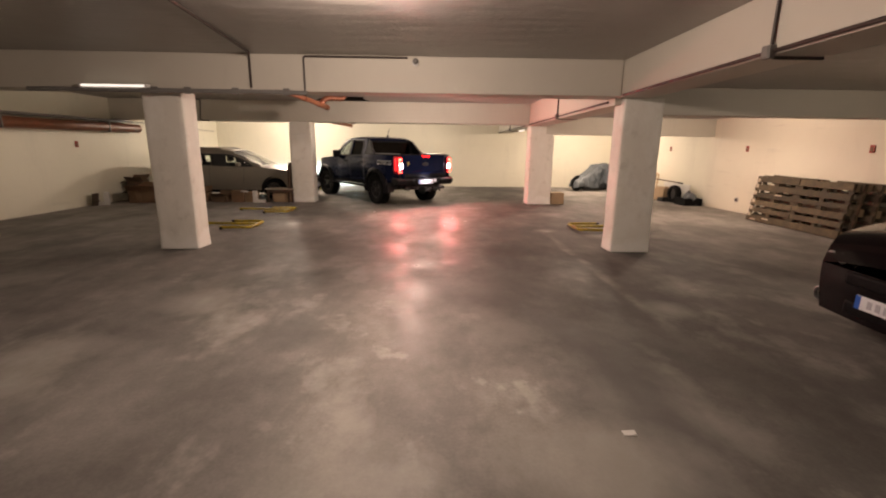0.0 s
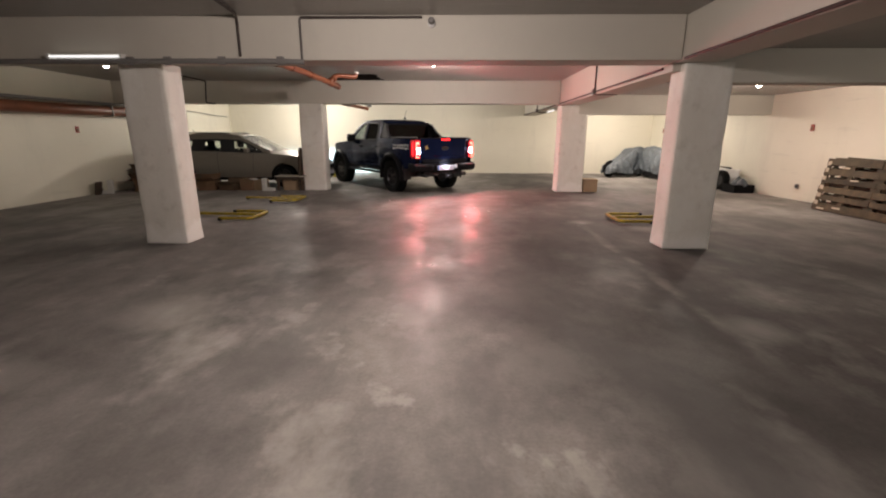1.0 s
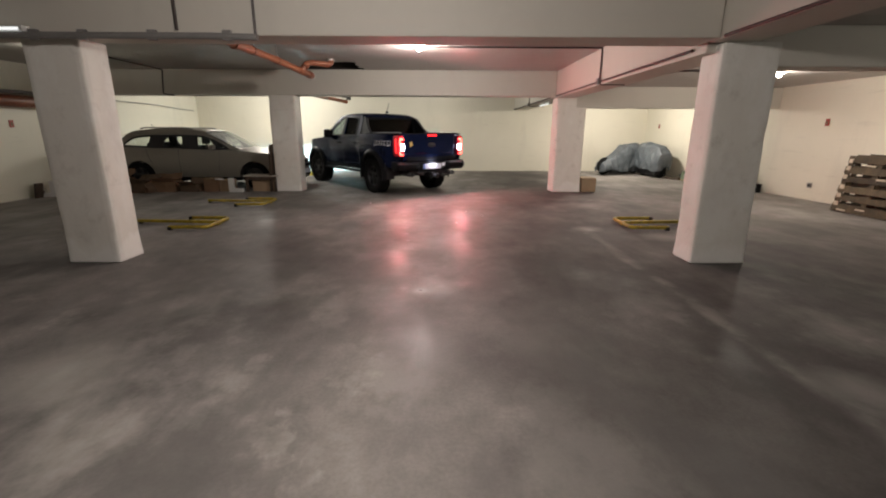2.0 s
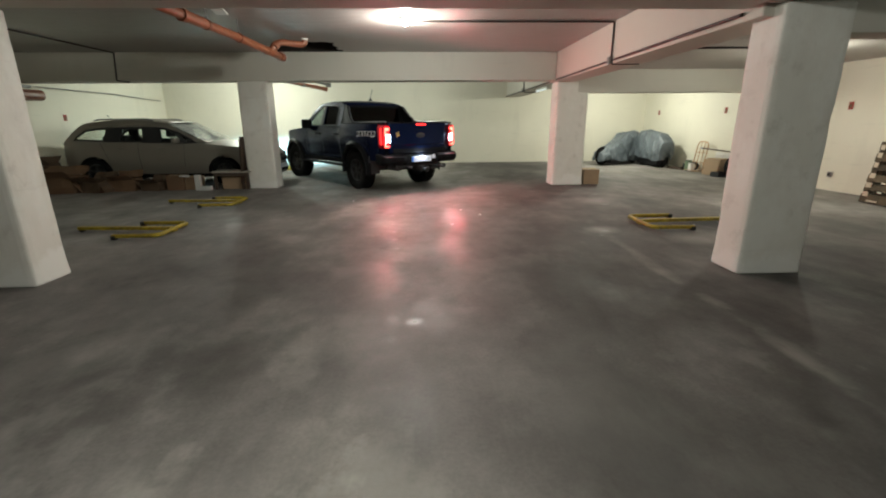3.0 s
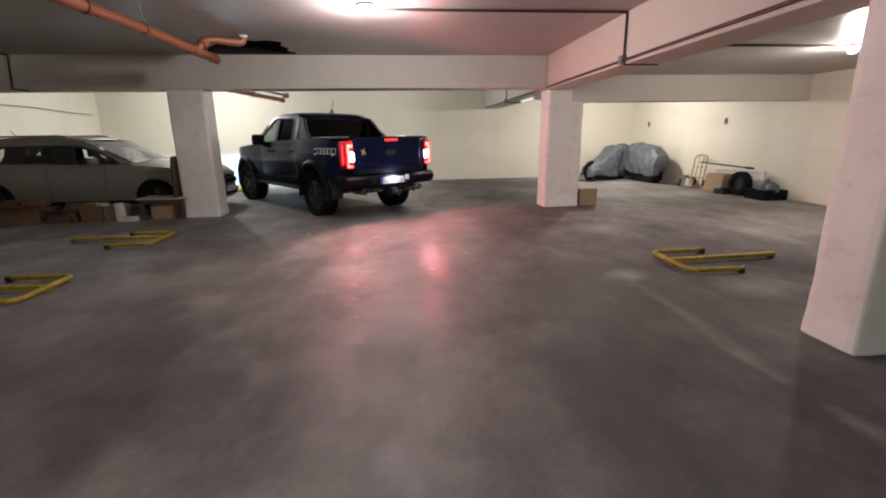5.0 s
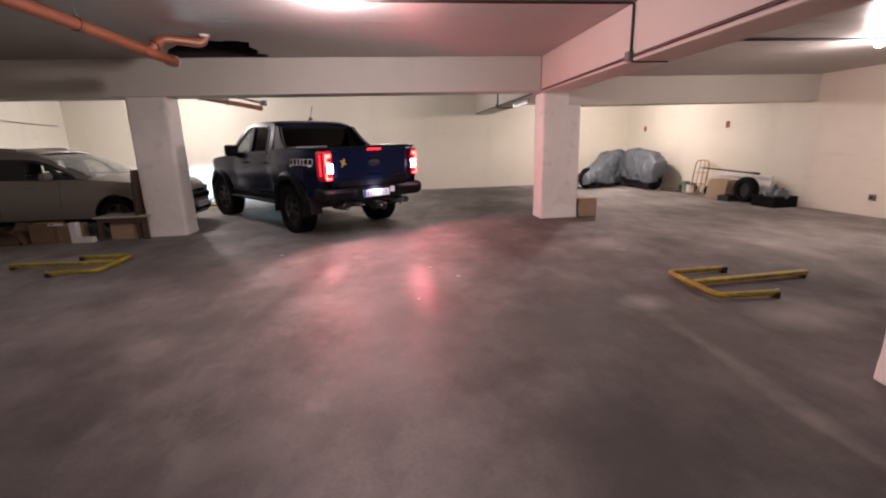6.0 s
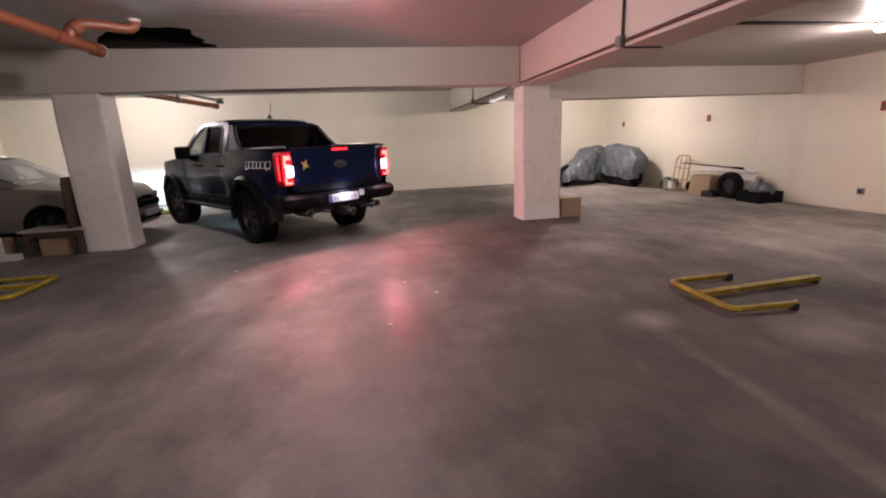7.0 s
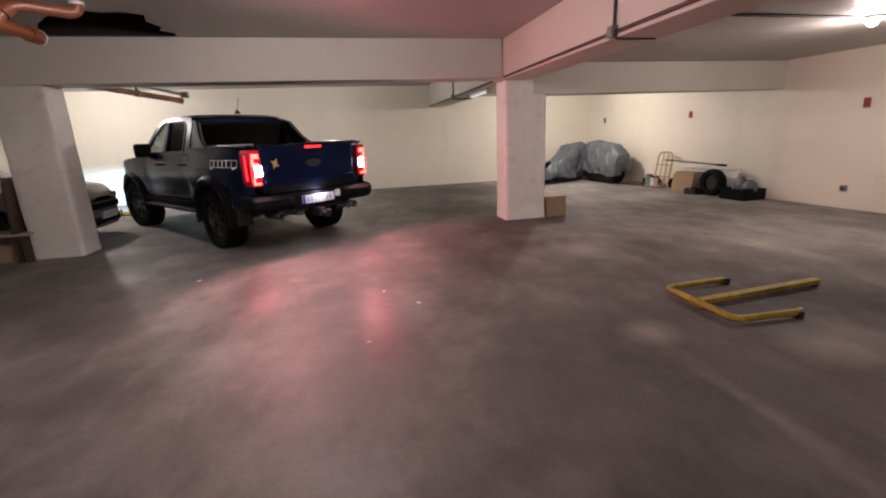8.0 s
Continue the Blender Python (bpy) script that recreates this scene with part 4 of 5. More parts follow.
def road_car(m, name, label, body_mat, wb, r_over, f_over, half, roof, tail, rims, hatch_glass, cowl=None, wins=None, R=0.355, nose=0.46):
    """A car > body, roof, glasses, wheels, lamps; the same build for the estate and the hatchback."""
    t = thing(name, m, label, "car")
    ZC = 0.31
    cowl = cowl or wb
    axles = (0.0, wb)
    y0, y1 = -r_over, wb + f_over

    def hw(y, z):
        w = half - 0.06 * max(0, (0.6 - z) / 0.4) ** 2 - 0.05 * max(0, (z - 0.7) / 0.3) ** 2
        w -= nose * max(0, (y - (y1 - 0.75)) / 0.75) ** 2.2 + 0.16 * max(0, (y0 + 0.4 - y) / 0.4) ** 2.2
        return w - 0.008 * math.exp(-((z - 0.78) / 0.02) ** 2)

    hood0 = cowl + 0.02

    def zt(y):
        if y < hood0:
            return 0.955 + 0.035 * (hood0 - y) / 2
        u = (y - hood0) / (y1 - hood0)
        return 0.955 - 0.14 * u - 0.20 * max(0, (u - 0.72) / 0.28) ** 2

    def zb(y):
        base = 0.22 + 0.06 * max(0, (y0 + 0.5 - y) / 0.5)
        return arch(y, axles, ZC, R, base)
    ys = sorted(set(stations(y0, y1, axles, R)) | {round(hood0, 4)})
    part("body", shell(ys, zb, zt, hw, 9, ((hood0, y1, 0.07),)), body_mat, t, smooth=True)
    wr = half - 0.08
    flank = lambda y, z: wr - 0.33 * (z - 0.97) - 0.10 * max(0, (y - cowl + 0.9) / 0.9) ** 2 - 0.05 * max(0, (0.3 - y) / 0.9) ** 2
    wy, wz = roof[-1]
    out = tail + roof + [(cowl - 0.35, 1.15), (cowl + 0.10, 0.945), (1.0, 0.96)]
    yr = tail[0][0]
    top = max(z for _, z in roof)
    quarter = [(yr + 0.26, 1.055), (yr + 0.40, 1.17), (yr + 0.62, top - 0.14), (0.10, top - 0.10), (0.06, 1.05)]
    rear = [(0.24, 1.05), (0.24, top - 0.085), (0.95, top - 0.075), (0.98, 1.03)]
    front = [(1.06, 1.03), (1.05, top - 0.075), (1.45, top - 0.085), (wy - 0.05, wz - 0.07), (cowl - 0.42, 1.09), (cowl - 0.34, 1.02)]
    band = [(yr + 0.26, 1.05), (yr + 0.40, 1.17), (yr + 0.62, top - 0.14), (0.10, top - 0.10), (0.24, top - 0.088), (0.95, top - 0.078), (1.45, top - 0.085), (wy - 0.05, wz - 0.07), (cowl - 0.42, 1.09), (cowl - 0.34, 1.02), (1.02, 1.03), (0.2, 1.048)]
    posts = ([(0.02, 1.05), (0.04, top - 0.105), (0.34, top - 0.085), (0.34, 1.045)], [(0.90, 1.03), (0.88, top - 0.08), (1.15, top - 0.08), (1.15, 1.03)], [(cowl - 0.62, 1.02), (cowl - 0.74, 1.18), (cowl - 0.70, 1.18), (cowl - 0.40, 1.02)])
    if wins:
        quarter, rear, front, band, posts = wins
    part("cabin_side", side_panel(out, [band], flank), body_mat, t, solid=0.03)
    part("roof", roof_skin(roof, flank, 0.035), body_mat, t, smooth=True, solid=0.02)
    part("windscreen", screen(cowl + 0.08, 0.965, flank(cowl, 0.96) - 0.02, wy, wz, flank(wy, wz) - 0.02, 0.10), M_HAZED, t, solid=0.006)
    part("rear_window", screen(yr + 0.02, 1.02, flank(yr, 1.0) - 0.04, roof[0][0], roof[0][1], flank(*roof[0]) - 0.04, -0.05), M_CLEAR, t, solid=0.006)
    for s in (-1, 1):
        inner = lambda y, z: flank(y, z) - 0.012
        for win in (quarter, rear, front):
            part("side_window", side_panel(win, [], inner, (s,)), M_CLEAR, t, solid=0.005)
        if wins:
            shrunk = []
            for win in (quarter, rear, front):
                cy, cz = sum(p[0] for p in win) / len(win), sum(p[1] for p in win) / len(win)
                shrunk.append([(cy + (y - cy) * 0.90, cz + (z - cz) * 0.80) for y, z in win])
            part("window_surround", side_panel(band, shrunk, lambda y, z: flank(y, z) + 0.004, (s,)), M_BLACK, t, "black window surround", solid=0.014)
        for pl in posts:
            part("window_pillar", side_panel(pl, [], lambda y, z: flank(y, z) + 0.002, (s,)), M_BLACK, t, "gloss black window pillar", solid=0.02)
        seam(t, [(1.02, 0.98), (1.03, 0.30)], hw, s, 0.004)
        seam(t, [(cowl - 0.42, 0.95), (cowl - 0.46, 0.45)], hw, s, 0.004)
        seam(t, [(0.20, 0.98), (0.34, 0.62)], hw, s, 0.004)
        part("sill", side_panel([(0.36, 0.215), (0.36, 0.29), (wb - 0.36, 0.29), (wb - 0.36, 0.215)], [], lambda y, z: hw(y, z) + 0.006, (s,)), M_TRIM, t, solid=0.012)
        for y in (0.62, 1.55):
            part("door_handle", tube([(s * (hw(y, 0.86) - 0.01), y - 0.1, 0.86), (s * (hw(y, 0.86) + 0.03), y - 0.07, 0.865), (s * (hw(y, 0.86) + 0.03), y + 0.07, 0.865), (s * (hw(y, 0.86) - 0.01), y + 0.1, 0.86)], 0.013, 8), body_mat, t, smooth=True)
        part("mirror", boxes((min(s * 0.86, s * 1.05), max(s * 0.86, s * 1.05), cowl - 0.62, cowl - 0.50, 0.97, 1.09)), body_mat, t, bevel=0.035)
        lx = hw(y1 - 0.16, 0.66) - 0.015
        hl = part("head_lamp", boxes((min(s * (lx - 0.27), s * lx), max(s * (lx - 0.27), s * lx), y1 - 0.34, y1 - 0.07, 0.61, 0.73)), M_LENS, t, "clear head lamp", bevel=0.03)
        for k in (0.09, 0.20):
            part("reflector", lathe([(0.001, 0), (0.045, 0.004), (0.05, 0.02)], 16, m=Matrix.Translation((s * (lx - k), y1 - 0.065, 0.67)) @ Matrix.Rotation(radians(-90), 4, "X")), M_STEEL, hl, smooth=True)
        fog = part("fog_lamp", lathe([(0.05, 0), (0.055, 0.015), (0.04, 0.03), (0.002, 0.034)], 16, m=Matrix.Translation((s * (lx - 0.10), y1 - 0.03, 0.33)) @ Matrix.Rotation(radians(-90), 4, "X")), M_LENS, t, smooth=True)
        part("ring", lathe([(0.055, 0), (0.066, 0.01), (0.066, 0.025), (0.055, 0.03)], 16, m=Matrix.Translation((s * (lx - 0.10), y1 - 0.03, 0.33)) @ Matrix.Rotation(radians(-90), 4, "X"), close=True), M_STEEL, fog, "bright ring", smooth=True)
        part("tail_lamp", boxes((min(s * 0.56, s * 0.715), max(s * 0.56, s * 0.715), y0 - 0.02, y0 + 0.10, 0.74, 0.95)), M_REDLENS, t, "unlit red tail lamp", bevel=0.03)
        for a in axles:
            bm = bmesh.new()
            prev = None
            for k in range(17):
                an = math.pi * k / 16
                y, z = a - (R + 0.005) * math.cos(an), ZC + (R + 0.005) * math.sin(an)
                pr = [bm.verts.new((s * (half - 0.03), y, z)), bm.verts.new((s * 0.5, y, z))]
                if prev:
                    bm.faces.new((prev[0], pr[0], pr[1], prev[1]))
                prev = pr
            part("wheel_well", bm, M_BLACK, t)
        if hatch_glass == "rails":
            part("roof_rail", tube([(s * 0.60, -0.02, top + 0.005), (s * 0.61, 0.08, top + 0.035), (s * 0.61, 1.15, top + 0.04), (s * 0.60, 1.3, top + 0.02)], 0.016, 8, bend=0.08), M_GREYTRIM, t, "grey roof rail", smooth=True)
    part("grille", boxes((-0.40, 0.40, y1 - 0.01, y1 + 0.055, 0.50, 0.60), (-0.38, 0.38, y1 - 0.05, y1 + 0.05, 0.26, 0.37)), M_TRIM, t, bevel=0.02)
    plate = part("number_plate", boxes((-0.26, 0.26, y1 + 0.06, y1 + 0.068, 0.34, 0.45)), M_PLATE, t, "white number plate with blue strip", bevel=0.002)
    part("plate_strip", boxes((0.218, 0.258, y1 + 0.068, y1 + 0.072, 0.342, 0.448)), M_PLATEBLUE, plate)
    for k in range(6):
        x = -0.20 + 0.065 * k
        part("plate_mark", boxes((x, x + 0.034, y1 + 0.068, y1 + 0.072, 0.365, 0.425)), M_MARK, plate)
    part("underbody", boxes((-0.6, 0.6, y0 + 0.15, y1 - 0.15, 0.18, 0.42), (-0.80, 0.80, 0.42, wb - 0.42, 0.20, 0.34)), M_BLACK, t)
    part("dashboard", boxes((-0.72, 0.72, cowl - 0.55, cowl - 0.10, 0.65, 0.95)), M_BLACK, t, bevel=0.05)
    for x in (-0.37, 0.37):
        seat(t, x, 1.45, 0.42)
        seat(t, x, 0.55, 0.44)
    part("rear_bench", boxes((-0.62, 0.62, 0.06, 0.24, 0.42, 1.13)), M_SEAT, t, bevel=0.05)
    part("headliner", boxes((-0.55, 0.55, 0.1, 1.5, top - 0.075, top - 0.03)), M_SEAT, t, bevel=0.02)
    steering(t, -0.37, cowl - 0.72, 0.95)
    for a in axles:
        for x in (-half + 0.12, half - 0.12):
            wheel(t, x, a, 0.315, 0.20, 0.205, rims, 0, 5)
    part("antenna", tube([(0, 0.0, top + 0.02), (0, -0.12, top + 0.14)], 0.006, 6), M_BLACK, t)
    return t


pickup(pose(-0.27, 12.84, 0, 0, 0, 38) @ Matrix.Scale(0.98, 4))
ESTATE_WINS = (
    [(-0.42, 1.045), (-0.33, 1.13), (-0.16, 1.25), (0.08, 1.292), (0.34, 1.30), (0.34, 1.015)],
    [(0.50, 1.005), (0.50, 1.305), (1.24, 1.312), (1.26, 0.985)],
    [(1.32, 0.985), (1.30, 1.312), (1.58, 1.295), (1.85, 1.205), (2.13, 1.05), (2.20, 0.985)],
    [(-0.46, 1.035), (-0.36, 1.135), (-0.18, 1.262), (0.08, 1.305), (0.50, 1.318), (1.25, 1.325), (1.60, 1.305), (1.88, 1.212), (2.16, 1.06), (2.27, 0.972), (1.3, 0.972), (0.4, 1.0)],
    ([(0.25, 1.005), (0.29, 1.315), (0.66, 1.318), (0.60, 0.995)], [(1.10, 0.982), (1.08, 1.322), (1.46, 1.318), (1.50, 0.975)], [(1.95, 0.975), (1.76, 1.242), (1.84, 1.215), (2.10, 0.975)]))
road_car(pose(-6.98, 13.86, 0, 0, 0, -90), "estate_car", "dusty silver-grey estate car parked behind cardboard boxes", M_SILVER, 2.88, 0.72, 1.0, 0.91,
         [(-0.20, 1.395), (0.2, 1.44), (0.7, 1.46), (1.2, 1.45), (1.66, 1.385)],
         [(-0.68, 0.95), (-0.62, 1.05), (-0.48, 1.20), (-0.32, 1.335)], M_SILVERRIM, "rails", 2.46, ESTATE_WINS, 0.38)
road_car(pose(7.42, 2.78, 0, 0, 0, 90), "dark_hatchback", "black-plum hatchback parked facing the aisle", M_PLUM, 2.55, 0.70, 0.78, 0.89,
         [(-0.10, 1.42), (0.5, 1.46), (1.0, 1.46), (1.4, 1.44), (1.70, 1.37)],
         [(-0.62, 0.99), (-0.55, 1.12), (-0.42, 1.28), (-0.25, 1.38)], M_SILVERRIM, "plain", nose=0.20)

# ---- services on beams and walls ----


def pipe_thing(name, pts, r, mat, label, category, bend=0.0, n=10, clamps=()):
    base = Vector(pts[0])
    t = thing(name, Matrix.Translation(base), label, category)
    part("pipe_run", tube([Vector(p) - base for p in pts], r, n, bend=bend), mat, t, smooth=True)
    for c in clamps:
        c = Vector(c) - base
        part("clamp", boxes((c.x - r - 0.012, c.x + r + 0.012, c.y - 0.018, c.y + 0.018, c.z - r - 0.01, c.z + r + 0.02)), M_GREYPIPE, t, bevel=0.004)
    return t


def bulkhead(x, y, z):
    t = thing("ceiling_lamp", pose(x, y, z), "lit round ceiling lamp on the slab", "ceiling lamp", "ceiling lamps")
    part("base", lathe([(0.10, 0), (0.10, -0.03), (0.075, -0.05)], 24), M_WHITE, t, smooth=True)
    globe = part("globe", lathe([(0.048, -0.045), (0.05, -0.062), (0.042, -0.085), (0.025, -0.099), (0.003, -0.104)], 24), M_LAMP, t, "glowing glass", smooth=True)
    globe.visible_shadow = False
    return t


for x, y, z, w, colour in LAMPS:
    bulkhead(x, y, z)


def strip_lamp(m, length):
    t = thing("strip_lamp", m, "lit fluorescent strip lamp on the beam", "strip lamp")
    part("tray", boxes((-length / 2, length / 2, -0.03, 0.03, 0.0, 0.035)), M_WHITE, t, bevel=0.006)
    part("tube", lathe([(0.013, -length / 2 + 0.03), (0.013, length / 2 - 0.03)], 14, m=Matrix.Translation((0, 0, -0.03)) @ AXLE), M_TUBE, t, smooth=True)
    for s in (-1, 1):
        part("end_cap", boxes((s * (length / 2 - 0.02) - 0.015, s * (length / 2 - 0.02) + 0.015, -0.025, 0.025, -0.055, 0.0)), M_WHITE, t)
    return t


strip_lamp(pose(-3.74, 6.225, 2.335, -90, 0, 0), 0.93)
strip_lamp(pose(3.45, 14.2, 2.17, 0, 0, 90), 1.1)

YB1, YB2, XL = 6.262, 12.452, 3.292
pipe_thing("conduit", [(-1.62, 3.7, CEIL - 0.02), (-1.84, 6.1, CEIL - 0.02), (-1.90, YB1, 2.76), (-1.90, YB1, 2.34)], 0.016, M_CONDUIT, "thin dark cable conduit down the beam", "conduit", 0.05, 8)
pipe_thing("conduit", [(-1.16, YB1, 2.31), (-1.16, YB1, 2.76), (0.27, YB1, 2.76)], 0.014, M_CONDUIT, "thin dark cable conduit along the beam top", "conduit", 0.03, 8)
t = thing("sensor", pose(0.38, 6.25, 2.69), "small grey domed detector on the beam face", "sensor")
part("plate", lathe([(0.045, 0), (0.045, 0.015), (0.03, 0.02)], 18, m=Matrix.Rotation(radians(90), 4, "X")), M_WHITE, t, smooth=True)
part("dome", lathe([(0.03, 0.02), (0.04, 0.05), (0.03, 0.08), (0.004, 0.09)], 18, m=Matrix.Rotation(radians(70), 4, "X")), M_GREYPIPE, t, smooth=True)
pipe_thing("grey_pipe", [(-4.9, 6.20, 2.28), (-1.55, 6.20, 2.28), (-1.12, 6.20, 2.27)], 0.030, M_GREYPIPE, "grey steel pipe under the beam edge", "pipe", 0, 12,
           [(-3.2, 6.20, 2.28), (-2.75, 6.20, 2.28), (-2.1, 6.20, 2.28), (-1.4, 6.20, 2.28)])
# conduits on the long beam
pipe_thing("conduit", [(XL, -3.0, 2.34), (XL, 6.2, 2.31)], 0.016, M_CONDUIT, "dark conduit along the beam's lower edge", "conduit", 0, 8)
pipe_thing("conduit", [(XL, 6.75, 2.265), (XL, 12.4, 2.235)], 0.016, M_CONDUIT, "dark conduit along the beam's lower edge", "conduit", 0, 8)
pipe_thing("conduit", [(XL, 12.95, 2.23), (XL, 18.4, 2.22)], 0.016, M_CONDUIT, "dark conduit along the beam's lower edge", "conduit", 0, 8)
for y, zl in ((3.44, 2.315), (9.56, 2.255), (15.6, 2.23)):
    pipe_thing("conduit", [(0.4, y, CEIL - 0.016), (XL, y, CEIL - 0.016), (XL, y, zl), (XL + 0.02, y, zl - 0.05 if y > 4 else 2.275), (3.72, y, zl - 0.05 if y > 4 else 2.275)], 0.014, M_CONDUIT, "dark conduit from the lamp over the beam", "conduit", 0.02, 8)
    t = thing("junction_box", pose(XL - 0.02, y, zl), "small grey junction box on the beam edge", "junction box")
    part("case", boxes((-0.025, 0.03, -0.045, 0.045, -0.05, 0.05)), M_GREYPIPE, t, bevel=0.008)
    part("lid", boxes((-0.032, -0.025, -0.035, 0.035, -0.04, 0.04)), M_GREYPIPE, t, bevel=0.003)
    pipe_thing("conduit", [(4.45, y + 0.1, CEIL_E - 0.014), (6.25, y + 0.1, CEIL_E - 0.014)], 0.014, M_CONDUIT, "dark conduit on the slab to the lamp", "conduit", 0, 8)
pipe_thing("conduit", [(-5.75, 9.9, CEIL - 0.016), (-5.75, YB2, CEIL - 0.016), (-5.80, YB2, 2.25), (-5.55, YB2, 2.22)], 0.014, M_CONDUIT, "thin dark conduit down the beam", "conduit", 0.03, 8)
# orange drains
RUN = [(-2.38, 6.74, 2.612), (-2.23, 8.2, 2.58), (-2.09, 9.45, 2.548), (-1.99, 11.06, 2.503)]


def on_run(y):
    """The middle of the hung drain pipe at a given y."""
    for p, q in zip(RUN, RUN[1:]):
        if y <= q[1]:
            break
    return Vector(p).lerp(Vector(q), (y - p[1]) / (q[1] - p[1]))


t = pipe_thing("drain_pipe", RUN, 0.056, M_ORANGE, "orange plastic drain pipe hung under the slab", "drain pipe", 0, 18)
o = Vector(RUN[0])
for y in (7.3, 8.72, 9.48):
    p = on_run(y) - o
    band = part("pipe_clip", tube([on_run(y - 0.022) - o, on_run(y + 0.022) - o], 0.066, 18), M_RUST, t, "brown pipe clip", smooth=True)
    part("hanger", tube([p + Vector((0, 0, 0.05)), Vector((p.x, p.y, CEIL + 0.01 - o.z))], 0.007, 6), M_STEEL, t)
    part("clip_bolt", tube([p + Vector((0.01, 0, 0.062)), p + Vector((0.01, 0, 0.088))], 0.016, 6), M_STEEL, band, "bright bolt")
for y0, y1, r in ((8.30, 8.64, 0.066), (8.22, 8.30, 0.074), (10.42, 10.80, 0.064), (10.96, 11.10, 0.070)):
    part("socket", tube([on_run(y0) - o, on_run(y1) - o], r, 18), M_ORANGE, t, smooth=True)
part("seal", tube([on_run(11.098) - o, on_run(11.112) - o], 0.074, 18), M_WHITE, t, "pale sealing ring", smooth=True)
root = on_run(10.58)
part("branch", tube([Vector(p) - o for p in (root, (-1.95, 10.64, 2.65), (-1.87, 10.72, 2.690), (-1.60, 10.96, 2.690), (-1.55, 10.99, 2.725), (-1.55, 10.99, 2.865))], 0.052, 16, bend=0.07), M_ORANGE, t, smooth=True)
part("elbow_ring", tube([Vector((-1.55, 10.99, 2.765)) - o, Vector((-1.55, 10.99, 2.790)) - o], 0.066, 16), M_WHITE, t, "pale sealing ring", smooth=True)
part("saddle", tube([Vector((-1.965, 10.61, 2.60)) - o, Vector((-1.93, 10.66, 2.655)) - o], 0.064, 16), M_ORANGE, t, smooth=True)
# plain plate standing in for a white fixture on the slab
t = thing("pipe_label", pose(-2.05, 8.85, 2.745, 0, 0, 12), "white rectangular plate above the drain pipe", "tag")
part("sheet", boxes((-0.07, 0.07, -0.17, 0.17, -0.008, 0.008)), M_WHITE, t)
part("hook", tube([(0, 0, 0.008), (0, 0, 0.05)], 0.004, 6), M_STEEL, t)
# drain and grey pipe under the far slab
t = pipe_thing("drain_pipe", [(-3.05, 13.9, 2.41), (-2.32, 16.0, 2.31)], 0.05, M_ORANGE, "orange drain pipe under the far slab", "drain pipe", 0, 16)
o = Vector((-3.05, 13.9, 2.41))
run = Vector((0.73, 2.1, -0.10))
for k in (0.15, 0.5):
    p = run * k
    clip = part("pipe_clip", tube([p - run * 0.012, p + run * 0.012], 0.062, 16), M_GREYPIPE, t, "grey pipe clip", smooth=True)
    part("hanger", tube([p + Vector((0, 0, 0.05)), Vector((p.x, p.y, CEIL + 0.01 - o.z))], 0.02, 6), M_GREYPIPE, t)
part("end_cap", tube([run * 0.965, run * 1.01], 0.060, 16), M_ORANGE, t, smooth=True)
t = pipe_thing("grey_pipe", [(-2.98, 14.0, 2.56), (-2.26, 16.05, 2.43)], 0.028, M_GREYPIPE, "thin grey pipe beside the drain", "pipe", 0, 10)
part("end_valve", boxes((0.66, 0.80, 1.99, 2.13, -0.19, -0.075)), M_GREYPIPE, t, "grey end valve", bevel=0.02)
part("hanger", tube([(0.36, 1.03, -0.06), (0.36, 1.03, CEIL + 0.01 - 2.56)], 0.006, 6), M_STEEL, t)
pipe_thing("wall_drain", [(-8.08, 4.0, 1.93), (-8.08, 13.3, 2.02)], 0.12, M_RUST, "thick rust-orange drain pipe along the wall", "drain pipe", 0, 18,
           [(-8.08, 6.0, 1.95), (-8.08, 9.0, 1.98), (-8.08, 12.0, 2.007)])
pipe_thing("wall_drain", [(-8.10, 3.0, 2.13), (-8.10, 13.1, 2.19)], 0.035, M_GREYPIPE, "dark thin pipe above the wall drain", "pipe", 0, 12)
pipe_thing("wall_pipe", [(-8.2, 13.2, 2.21), (-8.2, 16.0, 2.20), (-8.2, 17.2, 2.14), (-8.2, 18.15, 2.12)], 0.011, M_GREYPIPE, "thin grey pipe along the wall", "pipe", 0.2, 8)


def bay_sign(x, y, z, s):
    t = thing("bay_sign", pose(x, y, z), "small red bay sign on the cream wall", "sign", "bay signs")
    part("panel", boxes((-0.006, 0.006, -0.048, 0.048, -0.072, 0.072)), M_RED, t, bevel=0.002)
    part("mark", boxes((s * 0.006 - 0.002, s * 0.006 + 0.002, -0.025, 0.025, -0.05, 0.03)), M_CARD, t)


for y in (11.15, 14.5, 17.6, 8.05, 4.3):
    bay_sign(east_x(y) - 0.010, y, 1.64, -1)
for y in (11.17, 14.1, 7.9):
    bay_sign(X_W + 0.008, y, 1.55, 1)
t = thing("wall_socket", pose(east_x(11.25), 11.25, 0.32), "small grey wall socket low on the wall", "socket")
part("plate", boxes((-0.03, 0, -0.05, 0.05, -0.05, 0.05)), M_GREYPIPE, t, bevel=0.006)
part("cap", lathe([(0.03, 0), (0.028, 0.012), (0.01, 0.014)], 14, m=Matrix.Translation((-0.03, 0, 0)) @ Matrix.Rotation(radians(-90), 4, "Y")), M_BLACK, t)

# ---- things on the floor ----


